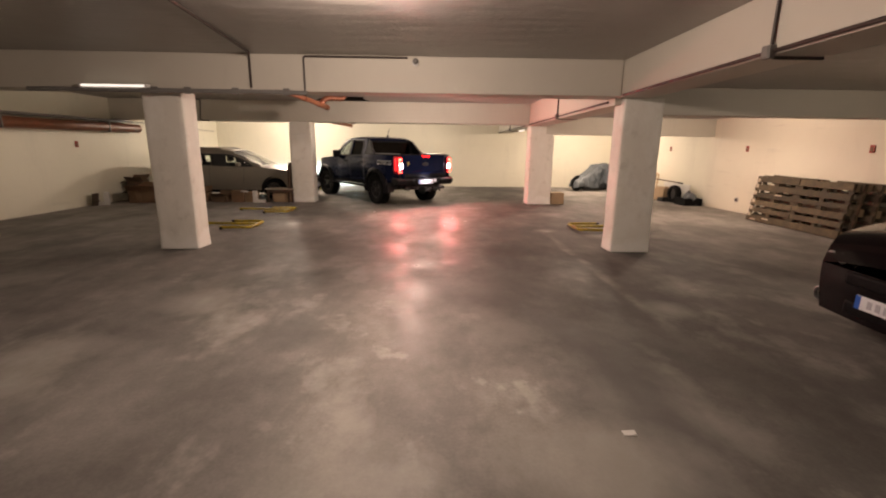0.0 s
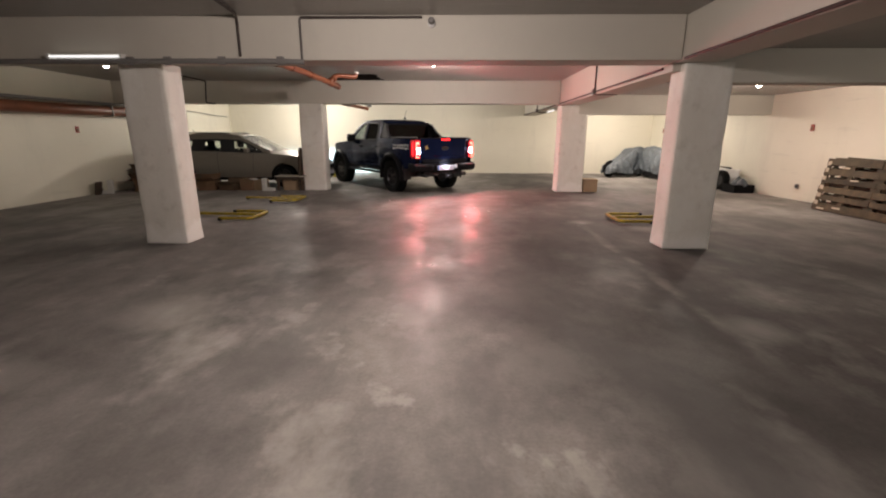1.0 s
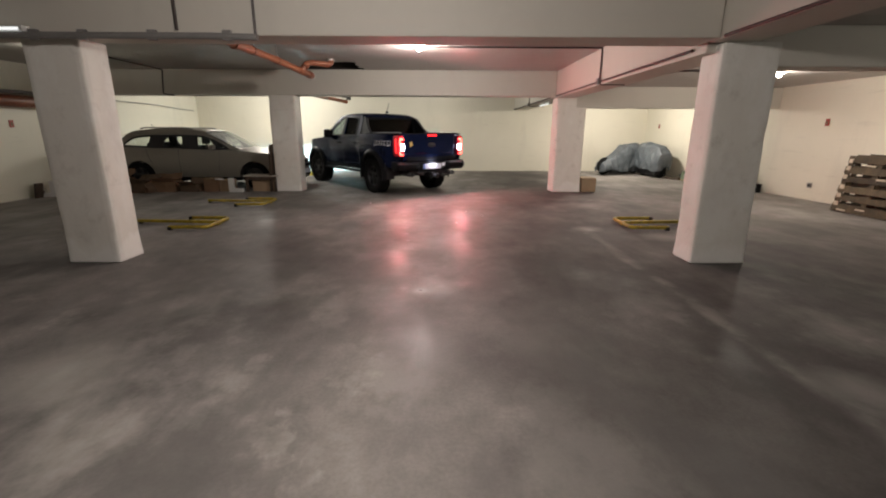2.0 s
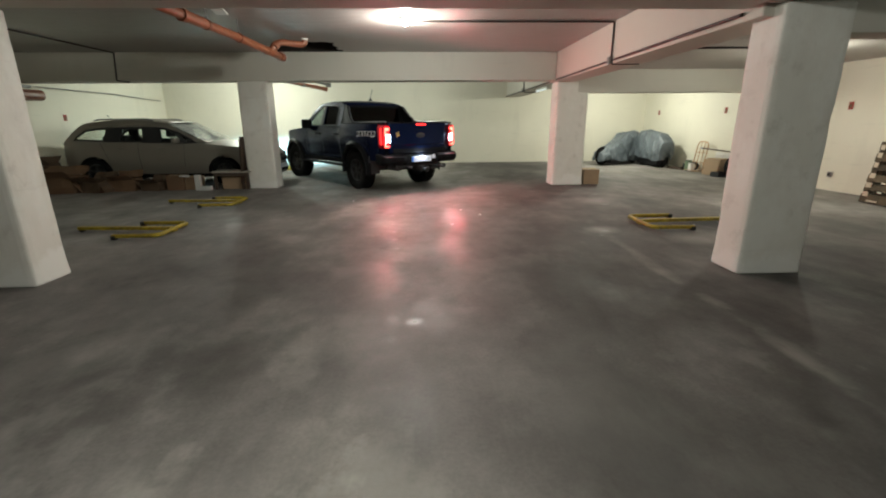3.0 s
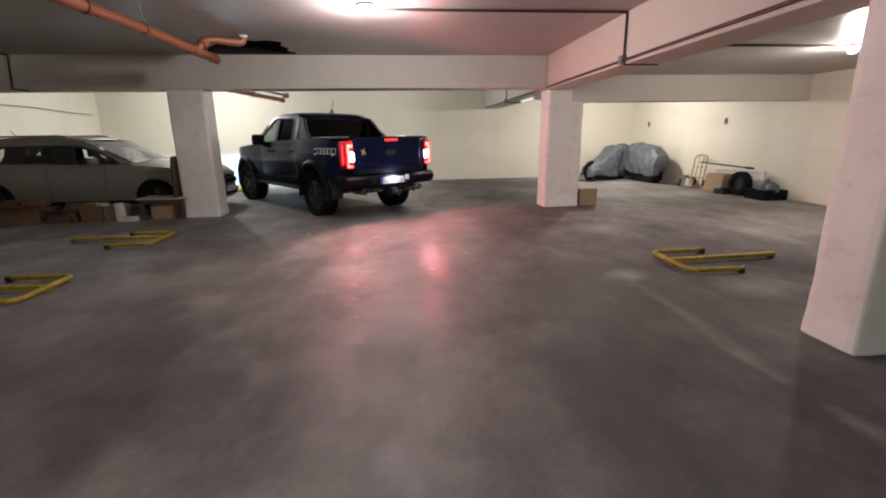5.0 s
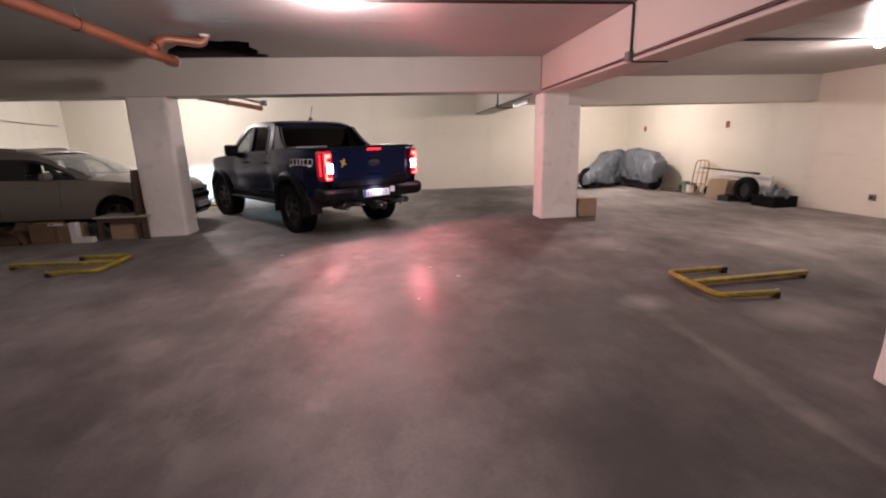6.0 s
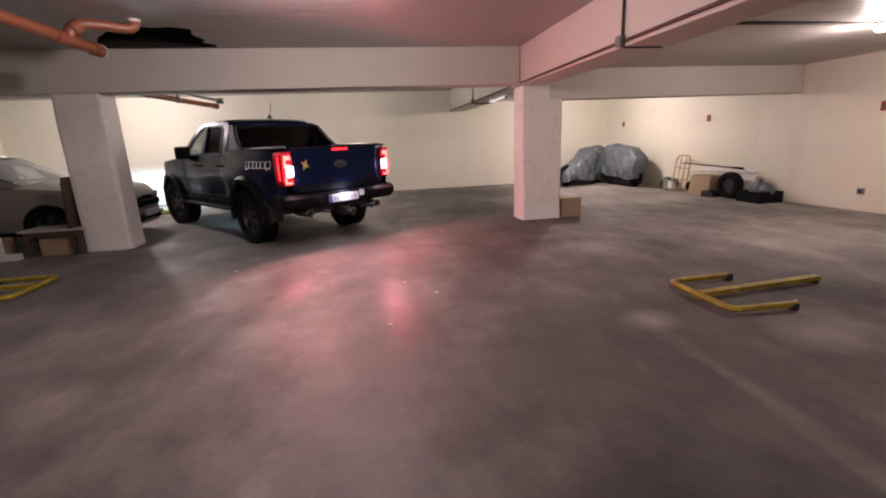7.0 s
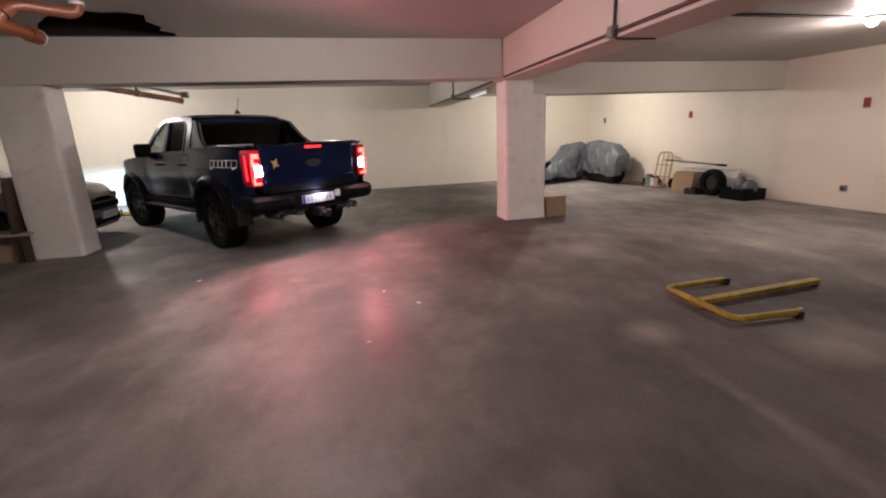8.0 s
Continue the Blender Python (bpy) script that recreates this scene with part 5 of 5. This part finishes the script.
def parking_frame(m):
    """A folded parking barrier lying flat: a bent outer tube, a middle bar and two feet."""
    t = thing("parking_barrier", m, "yellow steel parking barrier folded flat on the floor", "parking barrier", "parking barriers")
    part("hoop", tube([(0.62, 0.38, 0.045), (0, 0.36, 0.045), (0, -0.36, 0.045), (0.55, -0.38, 0.045)], 0.027, 10, bend=0.08), M_YELLOW, t, smooth=True)
    arm = bmesh.new()
    box(arm, 0.03, 1.30, -0.036, 0.036, 0.028, 0.072, Matrix.Rotation(radians(4), 4, "Z"))
    part("arm", arm, M_YELLOW, t, bevel=0.008)
    part("foot", boxes((0.60, 0.66, 0.345, 0.415, 0, 0.065)), M_BLACK, t, "dark hinge foot", bevel=0.01)
    part("foot", boxes((0.50, 0.56, -0.41, -0.35, 0, 0.055)), M_BLACK, t, "dark hinge foot", bevel=0.01)
    part("lock", boxes((1.24, 1.30, 0.07, 0.13, 0, 0.06)), M_BLACK, t, "dark lock box", bevel=0.01)
    part("hinge_plate", boxes((-0.01, 0.10, -0.03, 0.07, 0.004, 0.03)), M_YELLOW, t, bevel=0.004)
    part("bolt", lathe([(0.014, 0.055), (0.014, 0.075), (0.004, 0.078)], 10, m=Matrix.Translation((0.545, -0.38, 0))), M_STEEL, t, "bright bolt head")
    return t


bar = parking_frame(pose(3.47, 8.47, 0))
copy_thing(bar, pose(-2.86, 8.44, 0, 0, 0, 180) @ Matrix.Diagonal((1, -1, 1, 1)))
copy_thing(bar, pose(-2.85, 10.58, 0, 0, 0, 180) @ Matrix.Diagonal((1, -1, 1, 1)))
copy_thing(bar, pose(-3.5, 16.6, 0, 0, 0, 180))


def crumple(bm, amount, seed, cuts=4):
    """Breaks up flat faces and lets them sag, for old cardboard; what touches the ground stays down."""
    bmesh.ops.remove_doubles(bm, verts=bm.verts, dist=0.0005)
    bmesh.ops.subdivide_edges(bm, edges=bm.edges, cuts=cuts, use_grid_fill=True)
    for v in bm.verts:
        p = v.co * 4 + Vector((seed, seed * 2.3, 0))
        k = min(1, v.co.z / 0.08)
        v.co += Vector((noise.noise(p), noise.noise(p + Vector((9, 0, 0))), 0.8 * noise.noise(p + Vector((0, 9, 0))))) * amount * k
        v.co.z = max(v.co.z, 0.001)
    return bm


def carton(x, y, w, d, h, rz, mat, label, open_top=False, z=0.0, tilt=0.0, crush=0.0):
    t = thing("cardboard_box", pose(x, y, z, 0, tilt, rz), label, "box", "cardboard boxes")
    if open_top:
        k = 0.006
        part("carton", boxes((-w / 2, w / 2, -d / 2, -d / 2 + k, 0, h), (-w / 2, w / 2, d / 2 - k, d / 2, 0, h), (-w / 2, -w / 2 + k, -d / 2 + k, d / 2 - k, 0, h), (w / 2 - k, w / 2, -d / 2 + k, d / 2 - k, 0, h), (-w / 2 + k, w / 2 - k, -d / 2 + k, d / 2 - k, 0, k)) if not crush else crumple(boxes((-w / 2, w / 2, -d / 2, -d / 2 + k, 0, h), (-w / 2, w / 2, d / 2 - k, d / 2, 0, h), (-w / 2, -w / 2 + k, -d / 2 + k, d / 2 - k, 0, h), (w / 2 - k, w / 2, -d / 2 + k, d / 2 - k, 0, h)), crush, x), mat, t)
        for s, ang in ((-1, 35), (1, 50)):
            bm = bmesh.new()
            box(bm, -w / 2, w / 2, 0, d * 0.45, -0.003, 0.003, Matrix.Translation((0, s * d / 2, h)) @ Matrix.Rotation(radians(ang) * s, 4, "X") @ (Matrix.Identity(4) if s > 0 else Matrix.Rotation(math.pi, 4, "Z")))
            part("flap", crumple(bm, crush, y, 3) if crush else bm, mat, t)
        if crush:
            for s, ang in ((-1, 20), (1, 65)):
                bm = bmesh.new()
                box(bm, 0, w * 0.42, -d / 2, d / 2, -0.003, 0.003, Matrix.Translation((s * w / 2, 0, h)) @ (Matrix.Identity(4) if s > 0 else Matrix.Rotation(math.pi, 4, "Z")) @ Matrix.Rotation(radians(ang), 4, "Y"))
                part("flap", crumple(bm, crush, x + s, 3), mat, t)
    else:
        part("carton", boxes((-w / 2, w / 2, -d / 2, d / 2, 0, h)), mat, t, bevel=0.008)
        for s in (-1, 1):
            part("flap", boxes((-w / 2 + 0.004, w / 2 - 0.004, min(s * 0.004, s * d / 2), max(s * 0.004, s * d / 2), h, h + 0.005)), mat, t)
        part("tape", boxes((-w / 2 - 0.002, w / 2 + 0.002, -0.025, 0.025, h + 0.005, h + 0.007)), M_STICKER, t)
    return t


carton(4.255, 12.72, 0.36, 0.42, 0.33, 3, M_CARD3, "plain brown cardboard box beside a column")
carton(-7.30, 12.22, 0.85, 0.55, 0.34, 8, M_CARD, "large crushed brown cardboard box with torn flaps", True, crush=0.07)
carton(-6.55, 12.25, 0.6, 0.42, 0.24, -12, M_CARD2, "half flattened brown cardboard box with loose flap", True, crush=0.08)
carton(-6.02, 12.42, 0.5, 0.4, 0.26, 6, M_CARD, "dented brown cardboard box before the estate car", True, crush=0.05)
carton(-5.42, 12.45, 0.42, 0.36, 0.17, -5, M_CARD2, "low dull cardboard tray before the estate car", True, crush=0.04)
carton(-4.92, 12.47, 0.34, 0.34, 0.31, 4, M_CARD, "brown cardboard box beside the white angle")
carton(-4.60, 12.54, 0.28, 0.30, 0.27, -6, M_CARD3, "pale brown cardboard box with torn white label")
carton(-7.95, 12.75, 0.42, 0.45, 0.55, 15, M_CARD2, "tall dull cardboard box against the wall", True, crush=0.05)
carton(-3.72, 12.62, 0.50, 0.36, 0.26, 2, M_CARD3, "pale brown cardboard box under the bench")
t = thing("torn_paper", pose(-4.72, 12.36, 0.30, 18, 6, 25), "torn white paper lying over a box edge", "paper")
part("sheet", crumple(boxes((-0.09, 0.09, -0.05, 0.05, 0.0, 0.004)), 0.012, 3.0), M_WHITE, t)
part("corner", boxes((0.05, 0.10, -0.04, 0.02, 0.006, 0.009)), M_WHITE, t)
t = thing("white_angle", pose(-4.47, 12.26, 0, 0, 0, -4), "white L-shaped plastic angle piece on the floor", "angle piece")
part("upright", boxes((0, 0.11, 0, 0.10, 0, 0.33)), M_WHITE, t, bevel=0.006)
part("foot", boxes((0.112, 0.33, 0, 0.10, 0, 0.09)), M_WHITE, t, bevel=0.006)
t = thing("low_bench", pose(-3.72, 12.55, 0, 0, 0, 0), "low dark bench with a pale board top", "bench")
part("seat_board", boxes((-0.42, 0.40, -0.22, 0.25, 0.365, 0.39)), M_BOARD, t, bevel=0.004)
for x in (-0.38, 0.30):
    for y in (-0.19, 0.19):
        part("leg", boxes((x, x + 0.06, y, y + 0.05, 0, 0.365)), M_DARKWOOD, t, bevel=0.004)
part("rail", boxes((-0.32, 0.30, -0.19, -0.165, 0.29, 0.36)), M_DARKWOOD, t)
t = thing("leaning_board", pose(-3.485, 12.45, 0, 0, 3.5, 0), "tall dark wooden board leaning on the column", "board")
part("plank", boxes((-0.03, 0, -0.1, 0.35, 0.005, 1.12)), M_DARKWOOD, t, bevel=0.003)
part("batten", boxes((-0.05, -0.03, -0.08, -0.03, 0.1, 1.05)), M_DARKWOOD, t)
t = thing("white_angle", pose(-8.0, 11.42, 0, 0, 0, 24), "white L-shaped plastic angle piece by the wall", "angle piece")
part("upright", boxes((0, 0.12, 0, 0.10, 0, 0.34)), M_WHITE, t, bevel=0.006)
part("foot", boxes((-0.15, -0.002, 0, 0.10, 0, 0.08)), M_WHITE, t, bevel=0.006)
t = thing("wooden_offcut", pose(-8.12, 11.25, 0, 0, 10, 0), "dark wooden offcut leaning on the wall", "offcut")
part("plank", boxes((-0.02, 0.02, -0.09, 0.09, 0.005, 0.32)), M_DARKWOOD, t)
part("batten", boxes((0.02, 0.05, -0.09, 0.09, 0.10, 0.15)), M_DARKWOOD, t)


def pallet(m):
    """A wooden pallet standing on edge: x is thickness, y along, z up."""
    t = thing("wooden_pallet", m, "weathered wooden pallet leaning on its edge against the wall", "pallet", "pallets")
    L, H = 1.2, 1.02
    for k, (z, b, x) in enumerate(((0, 0.145, 0), (0.205, 0.10, 0.002), (0.355, 0.12, -0.003), (0.545, 0.095, 0.003), (0.70, 0.125, 0), (0.89, 0.13, -0.002))):
        part("deck_board", boxes((-0.022 + x, x, 0.006 * (k % 3), L - 0.008 * (k % 2), z, z + b)), M_WOOD, t, bevel=0.004)
    for k in range(3):
        y = (0, (L - 0.1) / 2, L - 0.1)[k]
        part("stringer_board", boxes((0.0, 0.02, y, y + 0.1, 0, H)), M_WOOD, t)
        for z in (0, (H - 0.14) / 2, H - 0.14):
            part("block", boxes((0.02, 0.10, y, y + 0.1, z, z + 0.14)), M_WOODEND, t, "pale sawn block", bevel=0.003)
    for z in (0, (H - 0.1) / 2, H - 0.1):
        part("bottom_board", boxes((0.10, 0.122, 0, L, z, z + 0.10)), M_WOOD, t, bevel=0.003)
    return t


plain = None
for col, y in enumerate((8.70, 7.505)):
    for k in range(4):
        x = 8.04 + 0.150 * k - (0.03 * col if k else 0)
        m = pose(x, y + 0.035 * (k % 2) - (0.14 * k if col else 0.03 * k), 0.012, 0.7 * (k % 3) * (1 - 2 * col), 8.5 - 0.5 * k, 0.8 * (k % 2) - (1.2 * col if k else 0))
        if col == k == 0:
            # the front pallet has pale packing pads stapled along one end
            front = pallet(m)
            for z in (0.15, 0.30, 0.46, 0.64, 0.80, 0.93):
                part("packing_pad", boxes((-0.034, -0.023, 1.07 + 0.02 * (z > 0.5), 1.165, z - 0.045, z + 0.035)), M_PAD, front, "pale packing pad", bevel=0.004)
            for y1, z in ((0.62, 0.07), (0.98, 0.02), (0.45, 0.62), (0.72, 0.84)):
                part("splinter", boxes((-0.028, -0.022, y1 - 0.09, y1 + 0.09, z, z + 0.03)), M_PAD, front, "pale split board edge")
        else:
            plain = copy_thing(plain, m) if plain else pallet(m)


def drape(name, length, prof, wid, m, label, seed, lift, slack):
    """A loose cover over a parked two-wheeler: a ridge with slack sides, sharp creases and an uneven hem."""
    t = thing(name, m, label, "covered motorbike")
    bm = bmesh.new()
    sect = [(-1.0, 0.0), (-0.97, 0.18), (-0.90, 0.42), (-0.78, 0.66), (-0.64, 0.86), (-0.50, 0.96), (-0.2, 0.99), (0, 1.0), (0.2, 0.99), (0.50, 0.96), (0.64, 0.86), (0.78, 0.66), (0.90, 0.42), (0.97, 0.18), (1.0, 0.0)]
    nu, nv = 84, 72
    prev = None
    for i in range(nu + 1):
        u = i / nu
        f = u * (len(prof) - 1)
        k = min(int(f), len(prof) - 2)
        s = f - k
        end = min(1.0, min(u, 1 - u) / 0.035)
        hgt = (prof[k] * (1 - s) + prof[k + 1] * s) * (0.45 + 0.55 * end ** 0.7)
        w = (wid[k] * (1 - s) + wid[k + 1] * s) * (0.35 + 0.65 * end ** 0.7)
        y = -length / 2 + length * u
        row = []
        for j in range(nv + 1):
            g = j / nv * (len(sect) - 1)
            a = min(int(g), len(sect) - 2)
            r = g - a
            px, pz = (sect[a][n] * (1 - r) + sect[a + 1][n] * r for n in (0, 1))
            side = 1 if px > 0 else -1
            hem = lift + lift * 0.9 * noise.noise(Vector((u * 3.2, side * 3.0 + seed, 0)))
            x, z = px * w, hem + max(0.02, hgt - hem) * pz
            low = 1 - pz
            q = Vector((x * 1.6, y * 2.0, z * 1.4 + seed))
            run = y * 8 + 5 * noise.noise(q * 0.6) + side * z * 2
            pleat = (1 - abs(2 * (run / math.pi % 1) - 1)) * slack
            crease = abs(noise.noise(q * 1.2 + Vector((3, seed, 0)))) * slack
            tuck = abs(noise.noise(q * 2.6 + Vector((seed, 8, 0)))) * slack
            out = -0.09 * pleat * low + 0.16 * crease - 0.09 * tuck
            p = Vector((x + side * out * (0.3 + 0.7 * low) * min(1, abs(px) * 2), y + 0.04 * noise.noise(q * 1.3), z + (0.10 * crease - 0.08 * tuck) * min(1, pz * 2)))
            p.z = max(p.z, 0.015)
            row.append(bm.verts.new(p))
        if prev:
            for j in range(nv):
                bm.faces.new((prev[j], prev[j + 1], row[j + 1], row[j]))
        prev = row
    part("cover", bm, M_COVER, t, "creased grey fabric cover", smooth=True, solid=0.004)
    part("engine", boxes((-0.20, 0.20, -0.56, 0.56, 0.06, 0.52), (-0.12, 0.12, -0.62, 0.55, 0.48, min(prof) * 0.85 + 0.02)), M_BLACK, t, "dark engine under the hem", bevel=0.03)
    for y in (-length / 2 + 0.28, length / 2 - 0.28):
        part("tyre", lathe([(0.20, -0.05), (0.28, -0.045), (0.30, 0), (0.28, 0.045), (0.20, 0.05)], 28, m=Matrix.Translation((0, y, 0.30)) @ AXLE, close=True), M_RUBBER, t, smooth=True)
        part("wheel_disc", lathe([(0.20, -0.03), (0.20, 0.03), (0.03, 0.035)], 20, m=Matrix.Translation((0, y, 0.30)) @ AXLE), M_RIM, t, smooth=True)
    return t


drape("covered_motorbike", 2.1, [0.40, 0.48, 0.60, 0.80, 1.02, 1.04, 0.98, 0.66], [0.26, 0.32, 0.34, 0.36, 0.40, 0.40, 0.36, 0.30], pose(6.94, 17.37, 0, 0, 0, -62), "motorbike under a creased grey cover by the wall", 2.0, 0.13, 1.15)
drape("covered_motorbike", 1.6, [0.70, 0.98, 1.04, 1.05, 1.08, 1.06, 0.92], [0.24, 0.30, 0.33, 0.34, 0.34, 0.32, 0.28], pose(7.72, 16.59, 0, 0, 0, 4), "tall motorbike under a grey cover, dark skirt showing", 9.0, 0.24, 0.85)

# clutter along the east wall
t = thing("hand_truck", pose(8.20, 14.94, 0, 0, 7, 0), "orange-brown tubular hand truck leaning on the wall", "hand truck")
part("frame", tube([(0, -0.24, 0.02), (0, -0.24, 0.82), (0, 0.24, 0.82), (0, 0.24, 0.02)], 0.017, 10, bend=0.16), M_COPPER, t, smooth=True)
for y in (-0.08, 0.08):
    part("upright", tube([(0, y, 0.05), (0, y, 0.82)], 0.011, 8), M_COPPER, t, smooth=True)
for z in (0.25, 0.52):
    part("cross_bar", tube([(0, -0.24, z), (0, 0.24, z)], 0.012, 8), M_COPPER, t, smooth=True)
part("toe_plate", boxes((-0.24, 0.0, -0.25, 0.25, 0.0, 0.012)), M_COPPER, t)
for y in (-0.30, 0.30):
    part("tyre", lathe([(0.05, -0.03), (0.11, -0.035), (0.12, 0), (0.11, 0.035), (0.05, 0.03)], 22, m=Matrix.Translation((0.09, y, 0.125)) @ Matrix.Rotation(radians(90), 4, "X"), close=True), M_RUBBER, t, smooth=True)
t = thing("loose_tyre", pose(8.12, 13.30, 0.34 * 0.78, 0, 0, 3) @ Matrix.Scale(0.78, 4), "worn black car tyre standing upright by the wall", "tyre")
part("tread", lathe([(0.20, -0.10), (0.28, -0.115), (0.325, -0.10), (0.34, -0.05), (0.34, 0.05), (0.325, 0.10), (0.28, 0.115), (0.20, 0.10), (0.22, 0)], 40, m=AXLE, close=True), M_RUBBER, t, smooth=True)
part("wheel_disc", lathe([(0.20, -0.05), (0.20, 0.03), (0.06, 0.06)], 28, m=AXLE), M_RIM, t, smooth=True)
part("bead", lathe([(0.20, 0.09), (0.21, 0.118), (0.225, 0.112)], 40, m=AXLE, close=True), M_TRIM, t, smooth=True)
carton(8.20, 14.02, 0.34, 0.48, 0.42, 8, M_CARD3, "brown cardboard box among wall clutter")
t = thing("cardboard_sheet", pose(7.93, 13.98, 0, 0, 8, 6), "loose tan cardboard sheet leaning on a box", "cardboard sheet")
part("sheet", boxes((-0.006, 0, -0.28, 0.24, 0.004, 0.40)), M_CARD3, t)
part("flap", boxes((-0.012, -0.006, -0.28, 0.24, 0.30, 0.36)), M_CARD3, t)
t = thing("leaning_sheet", pose(8.34, 13.72, 0, 0, 7, 0), "white flat panel leaning on the wall", "panel")
part("sheet", boxes((-0.02, 0, -0.75, 0.75, 0.005, 0.57)), M_WHITE, t, bevel=0.003)
part("edge_strip", boxes((-0.026, -0.02, -0.75, 0.75, 0.53, 0.565)), M_WHITE, t)
t = thing("long_pole", pose(8.20, 14.01, 0.62, 0, 0, 4), "long dark pole lying across the clutter", "pole")
part("shaft", tube([(0, -0.85, -0.02), (0, 0.75, 0.03)], 0.018, 8), M_DARKWOOD, t, smooth=True)
part("ferrule", tube([(0, 0.70, 0.028), (0, 0.80, 0.032)], 0.026, 8), M_STEEL, t)
part("grip", tube([(0, -0.85, -0.02), (0, -0.65, -0.013)], 0.024, 8), M_RUBBER, t)
t = thing("low_crate", pose(8.20, 12.84, 0, 0, 0, 2), "low black plastic crate on the floor holding bags", "crate")
part("crate_wall", boxes((-0.25, -0.22, -0.42, 0.10, 0.0, 0.21), (0.25, 0.28, -0.42, 0.10, 0.0, 0.21), (-0.22, 0.25, -0.42, -0.39, 0.0, 0.21), (-0.22, 0.25, 0.07, 0.10, 0.0, 0.21), (-0.22, 0.25, -0.39, 0.07, 0.0, 0.14)), M_TRIM, t)
part("lip", boxes((-0.265, -0.25, -0.43, 0.11, 0.185, 0.215)), M_TRIM, t)
for k, (y, r, h) in enumerate(((12.53, 0.12, 0.24), (12.69, 0.11, 0.28), (12.82, 0.08, 0.20))):
    t = thing("plastic_bag", pose(8.22, y, 0.14), "crumpled grey plastic bag on the crate", "bag", "plastic bags")
    bm = lathe([(0.3 * r, 0.0), (r, 0.04), (1.1 * r, h * 0.4), (0.8 * r, h * 0.75), (0.25 * r, h * 0.92), (0.35 * r, h)], 20)
    for v in bm.verts:
        v.co += Vector((1, 1, 0.5)) * 0.035 * noise.noise(v.co * 14 + Vector((k, 0, 0)))
        v.co.z = max(0, v.co.z)
    part("sack", bm, M_COVER, t, smooth=True)
    part("knot", lathe([(0.02, h * 0.93), (0.028, h * 0.96), (0.02, h)], 10), M_WHITE, t)
for y, r, h, mat in ((15.23, 0.09, 0.27, M_GREENTIN), (15.06, 0.085, 0.22, M_WHITE), (15.39, 0.06, 0.17, M_BLACK)):
    t = thing("paint_can", pose(8.11, y, 0), "small dull container on the floor by the wall", "container", "containers")
    part("drum", lathe([(r, 0), (r * 1.03, 0.01), (r, 0.02), (r, h - 0.02), (r * 1.04, h)], 20), mat, t, smooth=True)
    part("cap", lathe([(r * 0.9, h), (r * 0.9, h + 0.012), (r * 0.5, h + 0.014)], 20), M_BLACK, t)
t = thing("short_plank", pose(7.99, 15.57, 0, 0, 0, 12), "short dark plank lying on the floor", "plank")
part("board", boxes((-0.1, 0.1, -0.3, 0.3, 0.002, 0.05)), M_DARKWOOD, t, bevel=0.004)
part("batten", boxes((-0.1, 0.1, -0.25, -0.2, 0.05, 0.08)), M_DARKWOOD, t)

t = thing("black_tray", pose(7.98, 13.62, 0, 0, 0, 10), "low black plastic tray beside the tyre", "tray")
part("basin", boxes((-0.14, 0.14, -0.13, 0.13, 0, 0.015), (-0.14, 0.14, -0.13, -0.115, 0.015, 0.12), (-0.14, 0.14, 0.115, 0.13, 0.015, 0.12), (-0.14, -0.125, -0.115, 0.115, 0.015, 0.12), (0.125, 0.14, -0.115, 0.115, 0.015, 0.12)), M_BLACK, t)
part("rim", boxes((-0.15, 0.15, -0.14, -0.13, 0.105, 0.125)), M_BLACK, t)

# small litter on the floor
for k, (x, y, s) in enumerate(((1.75, 1.92, 0.036), (-0.83, 10.66, 0.022), (1.07, 9.66, 0.022), (1.34, 9.27, 0.026), (0.87, 8.63, 0.014))):
    t = thing("paper_scrap", pose(x, y, 0.002, 0, 0, 37 * k), "small pale paper scrap on the concrete", "scrap", "scraps")
    bm = bmesh.new()
    box(bm, -s, s, -s * 0.6, s * 0.6, 0, 0.004)
    for v in bm.verts:
        v.co.z += 0.3 * s * max(0, noise.noise(v.co * 30 + Vector((k, 2, 0)))) if v.co.z > 0.002 else 0
    part("sheet", bm, M_WHITE, t)
    part("fold", boxes((s * 0.4, s * 0.9, -s * 0.5, s * 0.4, 0.005, 0.008)), M_WHITE, t)
